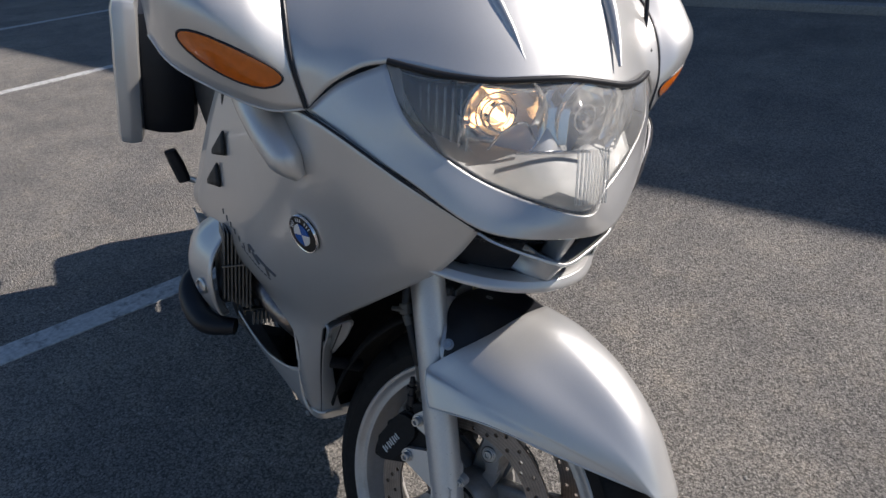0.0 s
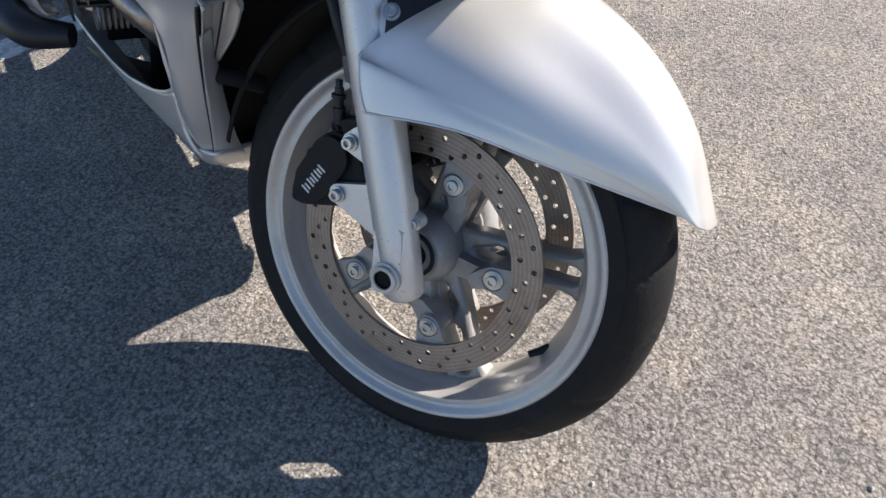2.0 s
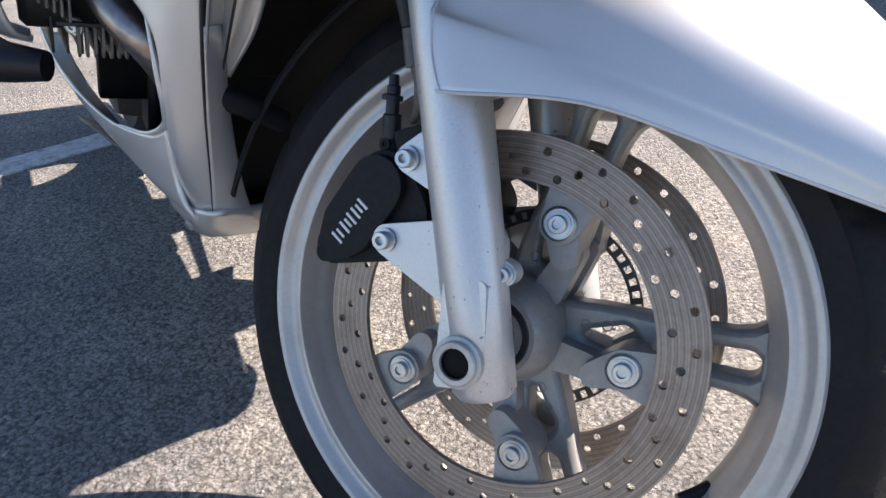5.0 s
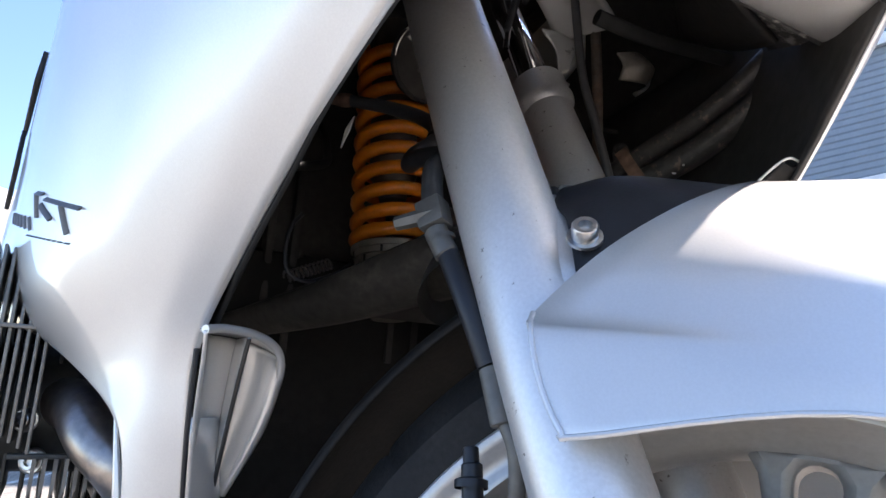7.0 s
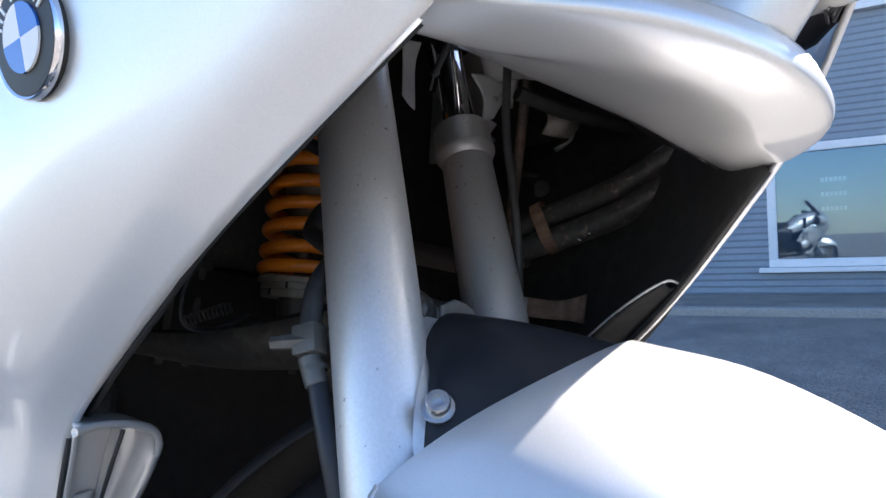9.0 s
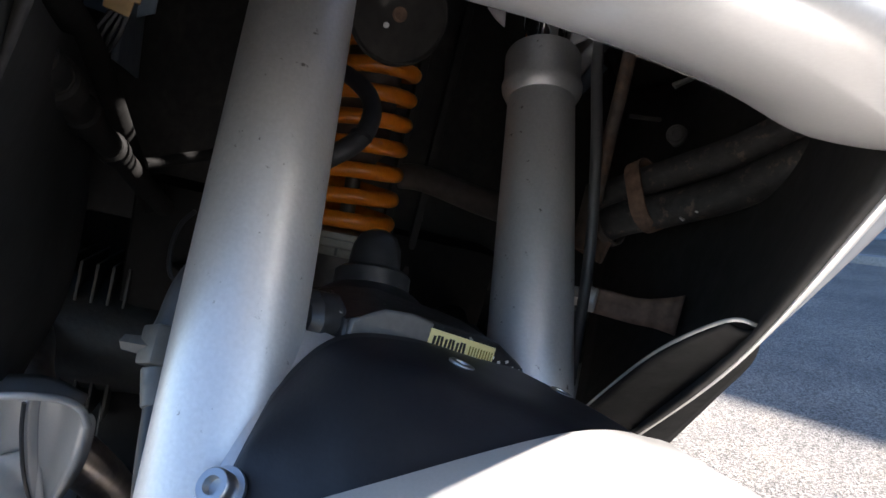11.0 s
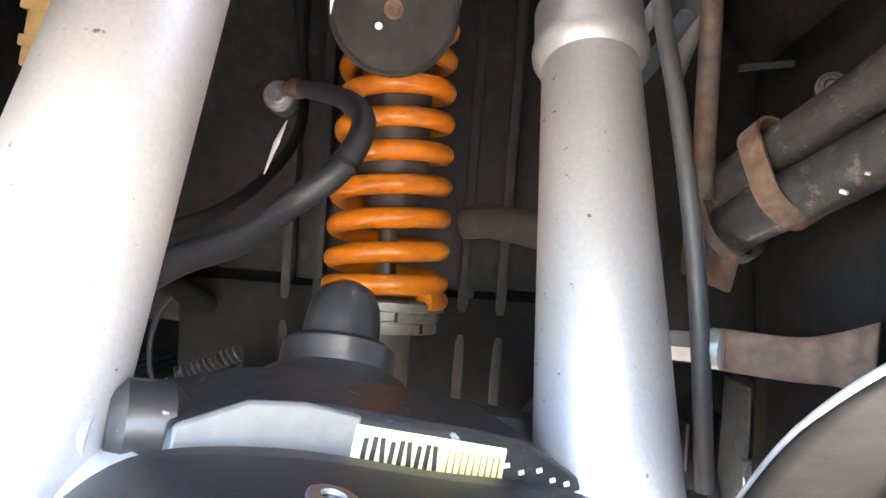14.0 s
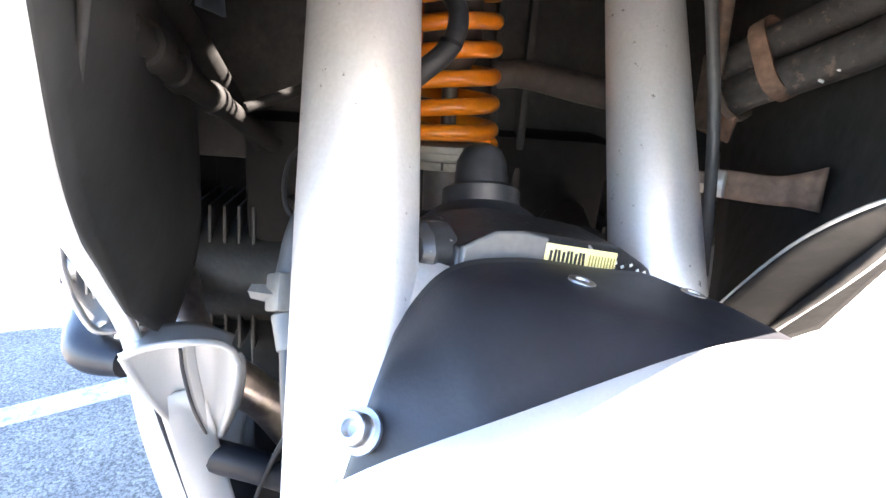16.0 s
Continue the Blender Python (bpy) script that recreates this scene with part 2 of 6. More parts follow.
    bp2.inputs["Strength"].default_value, bp2.inputs["Distance"].default_value = 0.75, 0.013
    link(noise_of(110, 9, 0.68), bp2.inputs["Height"])
    link(bp.outputs["Normal"], bp2.inputs["Normal"])
    link(bp2.outputs["Normal"], b.inputs["Normal"])
    return m


ASPHALT = asphalt()


def turned(m, scale):
    """Adds the fine rings of a turned steel face, round the y axis of the object."""
    nt = m.node_tree
    n, link = nt.nodes, nt.links.new
    b = n["Principled BSDF"]
    tc, wave = n.new("ShaderNodeTexCoord"), n.new("ShaderNodeTexWave")
    wave.wave_type, wave.rings_direction = "RINGS", "Y"
    wave.inputs["Scale"].default_value, wave.inputs["Distortion"].default_value = scale, 0.6
    wave.inputs["Detail Scale"].default_value, wave.inputs["Detail"].default_value = 0.4, 3
    link(tc.outputs["Object"], wave.inputs["Vector"])
    old = b.inputs["Base Color"].links[0].from_socket
    mr, mul = n.new("ShaderNodeMapRange"), n.new("ShaderNodeMix")
    mr.inputs["To Min"].default_value, mr.inputs["To Max"].default_value = 0.84, 1.12
    mul.data_type, mul.blend_type = "RGBA", "MULTIPLY"
    mul.inputs["Factor"].default_value = 1
    link(wave.outputs["Fac"], mr.inputs["Value"])
    link(old, mul.inputs["A"])
    link(mr.outputs["Result"], mul.inputs["B"])
    link(mul.outputs["Result"], b.inputs["Base Color"])
    bp = n.new("ShaderNodeBump")
    bp.inputs["Strength"].default_value, bp.inputs["Distance"].default_value = 0.25, 0.0006
    link(wave.outputs["Fac"], bp.inputs["Height"])
    link(bp.outputs["Normal"], b.inputs["Normal"])


turned(DISC, 61.0)
turned(DISC, 137.0)


def glass(name, tint=(1, 1, 1), rough=0.02):
    m = bpy.data.materials.new(name)
    m.use_nodes = True
    nt = m.node_tree
    for nd in list(nt.nodes):
        nt.nodes.remove(nd)
    out = nt.nodes.new("ShaderNodeOutputMaterial")
    mix = nt.nodes.new("ShaderNodeMixShader")
    tr = nt.nodes.new("ShaderNodeBsdfTransparent")
    gl = nt.nodes.new("ShaderNodeBsdfGlossy")
    fr = nt.nodes.new("ShaderNodeFresnel")
    fr.inputs["IOR"].default_value = 1.5
    tr.inputs["Color"].default_value, gl.inputs["Roughness"].default_value = (*tint, 1), rough
    nt.links.new(fr.outputs[0], mix.inputs[0])
    nt.links.new(tr.outputs[0], mix.inputs[1])
    nt.links.new(gl.outputs[0], mix.inputs[2])
    nt.links.new(mix.outputs[0], out.inputs[0])
    return m


def hazy(name):
    """Weathered clear plastic: mostly see-through; scattered white also paints in sky sheen; glossy face."""
    m = glass(name, (0.94, 0.95, 0.95), 0.04)
    nt = m.node_tree
    out = next(n for n in nt.nodes if n.type == "OUTPUT_MATERIAL")
    old = out.inputs[0].links[0].from_socket
    mix, dif, tc, nz, mr = (nt.nodes.new(k) for k in ("ShaderNodeMixShader", "ShaderNodeBsdfDiffuse", "ShaderNodeTexCoord", "ShaderNodeTexNoise", "ShaderNodeMapRange"))
    dif.inputs["Color"].default_value = (0.8, 0.8, 0.78, 1)
    nz.inputs["Scale"].default_value, nz.inputs["Detail"].default_value = 30, 6
    mr.inputs["To Min"].default_value, mr.inputs["To Max"].default_value = 0.1, 0.3
    nt.links.new(tc.outputs["Object"], nz.inputs["Vector"])
    nt.links.new(nz.outputs["Fac"], mr.inputs["Value"])
    nt.links.new(mr.outputs["Result"], mix.inputs[0])
    nt.links.new(old, mix.inputs[1])
    nt.links.new(dif.outputs[0], mix.inputs[2])
    nt.links.new(mix.outputs[0], out.inputs[0])
    return m


CLEAR = hazy("clear_polycarbonate")
WINDOWGLASS = glass("window_glass", (0.72, 0.8, 0.86), 0.02)
WINDOWGLASS.node_tree.nodes["Fresnel"].inputs["IOR"].default_value = 1.9
WINDOWGLASS.node_tree.nodes["Glossy BSDF"].inputs["Color"].default_value = (0.62, 0.82, 1.0, 1)  # reflection tinted blue to stand for the sky mirrored in the panes


def glow(name, color, strength):
    m = bpy.data.materials.new(name)
    m.use_nodes = True
    b = m.node_tree.nodes["Principled BSDF"]
    b.inputs["Emission Color"].default_value, b.inputs["Emission Strength"].default_value = (*color, 1), strength
    return m


BULB = glow("lit_bulb", (1.0, 0.55, 0.22), 5.0)

# ---------- mesh helpers ----------


def part(name, bm, mat, parent=None, label="", frame_m=None, smooth=True, thick=0.0, bevel=0.0, sub=0, category="", kind="", group=""):
    """Link a bmesh as one mesh object. frame_m: its pose within its parent."""
    bmesh.ops.recalc_face_normals(bm, faces=bm.faces)
    me = bpy.data.meshes.new(name)
    bm.to_mesh(me)
    bm.free()
    me.materials.append(mat)
    if smooth:
        me.shade_smooth()
        me.set_sharp_from_angle(angle=radians(38))
    ob = new(name, me)
    if parent is not None:
        ob.parent = parent
    if frame_m is not None:
        ob.matrix_basis = frame_m
    if thick:
        mod = ob.modifiers.new("thickness", "SOLIDIFY")
        mod.thickness, mod.offset = thick, -1
    if bevel:
        mod = ob.modifiers.new("edges", "BEVEL")
        mod.width, mod.segments, mod.limit_method, mod.angle_limit = bevel, 2, "ANGLE", radians(35)
    return tagged(ob, label, category, group, kind)


def curve_points(pts, n):
    """A smooth line through the points, n steps for each stretch."""
    p = [Vector(q) for q in pts]
    p = [2 * p[0] - p[1], *p, 2 * p[-1] - p[-2]]
    out = []
    for i in range(1, len(p) - 2):
        for k in range(n):
            t = k / n
            a, b, c, d = p[i - 1 : i + 3]
            out.append(0.5 * (2 * b + (c - a) * t + (2 * a - 5 * b + 4 * c - d) * t * t + (3 * b - a - 3 * c + d) * t ** 3))
    return [*out, p[-2]]


def tube(bm, pts, radius, seg=12, n=6, flat=1.0, cap=True):
    """Sweep a round section along a smooth line; radius may be one number or one a point."""
    line = curve_points(pts, n) if n > 1 else [Vector(p) for p in pts]
    radii = [radius] * len(pts) if isinstance(radius, (int, float)) else list(radius)
    side = None
    rings = []
    for i, q in enumerate(line):
        ahead = (line[min(i + 1, len(line) - 1)] - line[max(i - 1, 0)]).normalized()
        if side is None:
            side = ahead.orthogonal().normalized()
        side = (side - ahead * side.dot(ahead)).normalized()
        up = ahead.cross(side)
        u = i / max(1, n) if n > 1 else i
        k = min(int(u), len(radii) - 2)
        r = radii[k] + (radii[k + 1] - radii[k]) * (u - k)
        rings.append([bm.verts.new(q + r * (math.cos(a) * side + flat * math.sin(a) * up)) for a in (2 * math.pi * j / seg for j in range(seg))])
    for a, b in zip(rings, rings[1:]):
        for j in range(seg):
            bm.faces.new((a[j], a[(j + 1) % seg], b[(j + 1) % seg], b[j]))
    if cap:
        bm.faces.new(rings[0][::-1])
        bm.faces.new(rings[-1])
    return bm


def axis_m(p, direction):
    """A pose at p whose z runs along the direction."""
    return Matrix.Translation(p) @ Vector(direction).to_track_quat("Z", "Y").to_matrix().to_4x4()


def lathe(bm, profile, m=Matrix(), seg=32, closed=False, start=0.0, end=2 * math.pi):
    """Turn a profile of (radius, height) round z of m."""
    full = abs(end - start - 2 * math.pi) < 1e-6
    cols = seg if full else seg + 1
    rings = []
    for r, h in profile:
        if r < 1e-6:
            v = bm.verts.new(m @ Vector((0, 0, h)))
            rings.append([v] * cols)
        else:
            rings.append([bm.verts.new(m @ Vector((r * math.cos(a), r * math.sin(a), h))) for a in (start + (end - start) * j / seg for j in range(cols))])
    pairs = list(zip(rings, rings[1:])) + ([(rings[-1], rings[0])] if closed else [])
    for a, b in pairs:
        for j in range(seg):
            k = (j + 1) % cols
            f = []
            for v in (a[j], a[k], b[k], b[j]):
                if v not in f:
                    f.append(v)
            if len(f) > 2:
                bm.faces.new(f)
    return bm


def rod(bm, a, b, r, r2=None, seg=16, edge=0.0):
    """A straight round bar from a to b with chamfered ends."""
    a, b = Vector(a), Vector(b)
    r2 = r if r2 is None else r2
    length = (b - a).length
    e = edge or min(r, r2) * 0.12
    return lathe(bm, [(0, 0), (r - e, 0), (r, e), (r2, length - e), (r2 - e, length), (0, length)], axis_m(a, b - a), seg)


def block(bm, size, m=Matrix(), edge=0.0):
    """A box with rounded edges."""
    r = bmesh.ops.create_cube(bm, size=1, matrix=m @ Matrix.Diagonal((*size, 1)))
    if edge:
        es = {e for v in r["verts"] for e in v.link_edges}
        bmesh.ops.bevel(bm, geom=list(es), offset=edge, segments=2, affect="EDGES", profile=0.6)
    return bm


def net(bm, rows, n=6, flip=False):
    """A smooth sheet through rows of places. flip: mirrored to the bike's other side."""
    rows = [[Vector((p[0], -p[1] if flip else p[1], p[2])) for p in row] for row in rows]
    fine = [curve_points(row, n) for row in rows]
    cols = [curve_points(col, n) for col in zip(*fine)]
    vs = [[bm.verts.new(p) for p in col] for col in cols]
    for a, b in zip(vs, vs[1:]):
        for j in range(len(a) - 1):
            bm.faces.new((a[j], a[j + 1], b[j + 1], b[j]))
    return bm


def plate(bm, outline, thickness, m=Matrix(), holes=()):
    """A flat sheet with holes cut through it, of the given thickness, in the xy plane of m."""
    made = bmesh.new()
    for loop in (outline, *holes):
        vs = [made.verts.new((x, y, 0)) for x, y in loop]
        for i in range(len(vs)):
            made.edges.new((vs[i - 1], vs[i]))
    bmesh.ops.triangle_fill(made, edges=list(made.edges), use_beauty=True)
    faces = list(made.faces)
    r = bmesh.ops.extrude_face_region(made, geom=faces)
    bmesh.ops.translate(made, verts=[v for v in r["geom"] if isinstance(v, bmesh.types.BMVert)], vec=(0, 0, thickness))
    made.verts.index_update()
    vs = [bm.verts.new(m @ v.co) for v in made.verts]
    for f in made.faces:
        bm.faces.new([vs[v.index] for v in f.verts])
    made.free()
    return bm


def circle(cx, cy, r, n=12, start=0.0):
    return [(cx + r * math.cos(start + 2 * math.pi * i / n), cy + r * math.sin(start + 2 * math.pi * i / n)) for i in range(n)]


def hull(discs, n=16):
    """The outline that wraps round discs (x, y, r) in the plane."""
    pts = sorted({(round(x, 6), round(y, 6)) for d in discs for x, y in circle(*d, n)})

    def half(ps):
        out = []
        for p in ps:
            while len(out) > 1 and (out[-1][0] - out[-2][0]) * (p[1] - out[-2][1]) - (out[-1][1] - out[-2][1]) * (p[0] - out[-2][0]) <= 0:
                out.pop()
            out.append(p)
        return out

    return half(pts)[:-1] + half(pts[::-1])[:-1]


def bolt(bm, p, direction, r, h, socket=True):
    """A socket-head screw: chamfered head with a six-sided recess, and a washer."""
    m = axis_m(p, direction)
    lathe(bm, [(r * 1.35, 0), (r * 1.35, h * 0.2), (r, h * 0.22), (r, h * 0.9), (r * 0.9, h)], m, 20)
    lathe(bm, [(0, 0), (r * 1.35, 0)], m, 20)
    inner = [(r * 0.9, h), (r * 0.52, h), (r * 0.48, h * 0.55), (0, h * 0.5)] if socket else [(r * 0.9, h), (0, h * 1.05)]
    lathe(bm, inner, m, 20)
    return bm


B = bmesh.new


def drape(bm):
    """A finder of places on a side panel: x, z and side to the outer surface and its outward normal."""
    bm.normal_update()
    tree = BVHTree.FromBMesh(bm)

    def on(x, z, s, off=0.0):
        p, nrm, _, _ = tree.ray_cast(Vector((x, s * 1.0, z)), Vector((0, -s, 0)))
        nrm = nrm if nrm.y * s > 0 else -nrm
        return p + nrm * off, nrm

    return on


# ---------- ground, markings, building ----------
ground = part("ground", B(), ASPHALT)
gb = B()
edges = [-400, -60, -20, -9, -4, -1.5, 1.5, 4, 9, 20, 60, 400]
grid_v = [[gb.verts.new((x, y, 0)) for y in edges] for x in edges]
for i in range(len(edges) - 1):
    for j in range(len(edges) - 1):
        gb.faces.new((grid_v[i][j], grid_v[i + 1][j], grid_v[i + 1][j + 1], grid_v[i][j + 1]))
gb.to_mesh(ground.data)
gb.free()
tagged(ground, "worn grey asphalt parking area with small stones", "asphalt", "", "structure")

for x0, y0, x1, y1 in ((-1.86, -0.75, -1.36, 1.05), (-5.3, 0.6, -4.95, 3.3), (-8.45, 2.4, -8.0, 5.0)):
    d = Vector((x1 - x0, y1 - y0, 0))
    s = Vector((-d.y, d.x, 0)).normalized() * 0.055
    lb = B()
    a, c = Vector((x0, y0, 0.0)), Vector((x1, y1, 0.0))
    vs = [lb.verts.new(p) for p in (a - s, a + s, c + s, c - s)]
    f = lb.faces.new(vs)
    r = bmesh.ops.extrude_face_region(lb, geom=[f])
    bmesh.ops.translate(lb, verts=[v for v in r["geom"] if isinstance(v, bmesh.types.BMVert)], vec=(0, 0, 0.004))
    part("parking_line", lb, LINE, None, "worn white painted parking line on asphalt", None, False, category="road marking", kind="structure", group="parking lines")


def cladding():
    m = material("blue_grey_cladding", (0.22, 0.27, 0.33), 0.55, 0, 0, 0.05, 30, 0, None, (0.18, 0.22, 0.28), 1.2, 0.4)
    return m


CLAD = cladding()
house = tagged(new("office_building"), "blue-grey clad two-storey office building with white-framed windows", "building")
FACADE = pose(0, 8.2, 0, 0, 0, -4.6)
house.matrix_basis = FACADE
WIN = [(x, z) for z in (0.3, 3.05) for x in (-14.2, -10.6, -7.0, -3.4, 0.2, 3.8, 7.4, 11.0)]
WW, WH = 2.6, 1.36
fb = B()
xs = sorted({-18.0, 16.0, *(x for x, _ in WIN), *(x + WW for x, _ in WIN)})
zs = sorted({0.0, 5.4, *(z for _, z in WIN), *(z + WH for _, z in WIN)})
for x0, x1 in zip(xs, xs[1:]):
    for z0, z1 in zip(zs, zs[1:]):
        if not any(abs(x0 - wx) < 1e-6 and abs(z0 - wz) < 1e-6 for wx, wz in WIN):
            steps = max(1, round((z1 - z0) / 0.075))
            for k in range(steps):
                za, zb = z0 + (z1 - z0) * k / steps, z0 + (z1 - z0) * (k + 1) / steps
                q = [(x0, 0, za), (x1, 0, za), (x1, -0.012, za + (zb - za) * 0.3), (x0, -0.012, za + (zb - za) * 0.3), (x0, -0.012, zb), (x1, -0.012, zb)]
                v = [fb.verts.new(p) for p in q]
                fb.faces.new((v[0], v[1], v[2], v[3]))
                fb.faces.new((v[3], v[2], v[5], v[4]))
part("wall", fb, CLAD, house, smooth=False)
rb = block(B(), (34.2, 7.9, 0.25), pose(-1, 4.05, 5.525))
block(rb, (34.0, 0.2, 5.4), pose(-1, 7.8, 2.7))
block(rb, (0.2, 7.4, 5.4), pose(-17.9, 4.1, 2.7))
block(rb, (0.2, 7.4, 5.4), pose(15.9, 4.1, 2.7))
block(rb, (33.6, 0.15, 5.3), pose(-1, 1.6, 2.65))
part("roof", rb, CLAD, house, smooth=False)
INSIDE = material("blue_goods", (0.03, 0.16, 0.42), 0.6, 0, 0, 0.2, 6)
for wx, wz in WIN:
    wb = B()
    for bx, bz, sx, sz in ((WW / 2, 0.045, WW, 0.09), (WW / 2, WH - 0.045, WW, 0.09), (0.045, WH / 2, 0.09, WH - 0.18), (WW - 0.045, WH / 2, 0.09, WH - 0.18),
                           (WW / 2, WH / 2, 0.12, WH - 0.18)):
        block(wb, (sx, 0.1, sz), pose(wx + bx, 0.02, wz + bz), 0.008)
    w = part("window", wb, FRAME, house, "white-framed two-pane window")
    for k in (0, 1):
        part("pane", block(B(), (WW / 2 - 0.15, 0.012, WH - 0.18), pose(wx + WW * (0.25 + 0.5 * k) + (0.015 if k == 0 else -0.015), 0.03, wz + WH / 2)), WINDOWGLASS, w, smooth=False)
    part("window_sill", block(B(), (WW + 0.2, 0.16, 0.05), pose(wx + WW / 2, -0.03, wz - 0.03), 0.006), FRAME, w)
# printed notes and goods behind the ground-floor windows
for wx, wz, cols in ((0.2, 0.3, 3), (-3.4, 0.3, 2), (3.8, 0.3, 2)):
    for k in range(cols):
        nb = B()
        for j in range(6):
            block(nb, (0.03, 0.004, 0.045), pose(wx + 0.55 + j * 0.042, 0.06, wz + 0.95 - k * 0.16))
        part("window_lettering", nb, WHITEINK, house, "short white bars of lettering behind glass", smooth=False)
    for k in range(3):
        part("goods", block(B(), (0.9 - 0.2 * k, 0.3, 0.22), pose(wx + WW * 0.74, 0.5, wz + 0.2 + 0.23 * k), 0.02), INSIDE, house, "blue boxes stacked behind the window")
kb = block(B(), (40, 0.15, 0.1), FACADE @ pose(-1, -2.3, 0.02), 0.015)
tagged(part("kerb", kb, material("kerb_concrete", (0.3, 0.29, 0.27), 0.85, 0, 0, 0.2, 80, 0.4, 90), None), "low grey concrete kerb before the building", "kerb", "", "structure")

# ---------- motorcycle ----------
bike = tagged(new("motorcycle"), "silver touring motorcycle leaning on its side stand, bars turned", "motorcycle")
MF = pose(0, 0.0615, 0.2752, -21.365, 0, 0)  # steered front end, from the wheel's centre
MB = pose(-0.0193, 0.028, 0.2833, -11.8, 0, -30)  # frame and bodywork
F2B = MB.inverted() @ MF
XZ = Matrix(((1, 0, 0, 0), (0, 0, -1, 0), (0, 1, 0, 0), (0, 0, 0, 1)))  # plane of the wheel, facing the bike's right
AX = XZ


def front(name, bm, mat, label="", **k):
    return part(name, bm, mat, bike, label, MF, **k)


def body(name, bm, mat, label="", **k):
    return part(name, bm, mat, bike, label, MB, **k)


# ----- front wheel -----
SPOKES = [radians(-1 + 72 * k) for k in range(5)]
HALFRIM = [(0.2345, 0.0565), (0.232, 0.059), (0.2285, 0.0592), (0.226, 0.0575), (0.2225, 0.0535), (0.219, 0.0512), (0.2155, 0.0512), (0.2128, 0.0522), (0.2102, 0.0515), (0.2085, 0.047), (0.2062, 0.035), (0.2032, 0.028), (0.1985, 0.0225), (0.196, 0.012)]
wb = lathe(B(), [(0.236, -0.054), (0.228, -0.046), (0.218, -0.03), (0.204, -0.015), (0.204, 0.015), (0.218, 0.03), (0.228, 0.046), (0.236, 0.054),
                 *HALFRIM, (0.1945, 0), *((r, -y) for r, y in HALFRIM[::-1])], AX, 120, closed=True)
HUB = [(0.017, -0.066), (0.0335, -0.066), (0.036, -0.063), (0.04, -0.056), (0.046, -0.04), (0.044, -0.02), (0.044, 0.02), (0.046, 0.04), (0.04, 0.056), (0.036, 0.063), (0.0335, 0.066), (0.017, 0.066)]
wheel = front("front_wheel", wb, RIMPAINT, "silver cast alloy wheel with five double spokes")
hub = part("hub", lathe(B(), HUB, AX, 48, closed=True), SPOKEPAINT, wheel)
for s in (-1, 1):
    part("bearing_seal", lathe(B(), [(0.024, 0), (0.024, 0.0015), (0.0285, 0.0015), (0.0295, 0)], axis_m((0, s * 0.066, 0), (0, s, 0)), 36), BLACKPLASTIC, hub, "black rubber bearing seal")


def slot(r0, w0, r1, w1, n=8):
    """A rounded slot along x from r0 to r1, of half widths w0 and w1."""
    return [(r0 + w0 * math.cos(a), w0 * math.sin(a)) for a in (math.pi / 2 + math.pi * k / n for k in range(n + 1))] + [(r1 + w1 * math.cos(a), w1 * math.sin(a)) for a in (-math.pi / 2 + math.pi * k / n for k in range(n + 1))]


EDGE_R = [(0.036, 0.027), (0.05, 0.0255), (0.066, 0.0265), (0.09, 0.0262), (0.12, 0.0245), (0.15, 0.0238), (0.172, 0.0245), (0.185, 0.0275), (0.1945, 0.034), (0.2, 0.044)]
spoke_outline = [(r, -w) for r, w in EDGE_R] + [(r, w) for r, w in EDGE_R[::-1]]
for a in SPOKES:
    turn = XZ @ Matrix.Rotation(a + radians(6.2), 4, "Z")
    sp = plate(B(), spoke_outline, 0.03, Matrix.Translation((0, 0.015, 0)) @ turn, [slot(0.0625, 0.0045, 0.09, 0.0125), slot(0.128, 0.009, 0.183, 0.0105)])
    spoke = part("spoke", sp, SPOKEPAINT, wheel, "double cast spoke with two openings", bevel=0.0055)
    arm_turn = XZ @ Matrix.Rotation(a, 4, "Z")
    for s in (-1, 1):
        cb = plate(B(), hull([(0.044, -0.013, 0.013), (0.08, -0.0145, 0.0105)], 24), 0.019, Matrix.Translation((0, -0.0135 if s < 0 else 0.0325, 0)) @ arm_turn)
        plate(cb, hull([(0.079, -0.0135, 0.0105), (0.1025, 0, 0.0158)], 24), 0.033, Matrix.Translation((0, -0.0155 if s < 0 else 0.0525, 0)) @ arm_turn)
        plate(cb, hull([(0.1025, 0, 0.0165), (0.1235, 0.0165, 0.004), (0.1235, -0.0165, 0.004)], 20), 0.011, Matrix.Translation((0, -0.0455 if s < 0 else 0.0565, 0)) @ arm_turn)
        part("disc_carrier", cb, SPOKEPAINT, spoke, "cast lug that carries the brake disc", bevel=0.004)
        for r in (0.06, 0.078):
            part("cast_mark", lathe(B(), [(0.0036, 0), (0.0042, 0.0005), (0.0048, 0)], axis_m(Matrix.Rotation(-a - radians(14), 4, "Y") @ Vector((r, s * 0.0152, 0)), (0, s, 0)), 16), SPOKEPAINT, spoke)

prof = [(0.218, -0.05), (0.226, -0.0545), (0.24, -0.0585), (0.254, -0.0605)]
prof += [(0.236 + 0.06 * math.cos(t), 0.06 * math.sin(t)) for t in (radians(-78 + 156 * k / 18) for k in range(19))]
prof += [(0.254, 0.0605), (0.24, 0.0585), (0.226, 0.0545), (0.218, 0.05)]
tb = lathe(B(), prof, AX, 288)
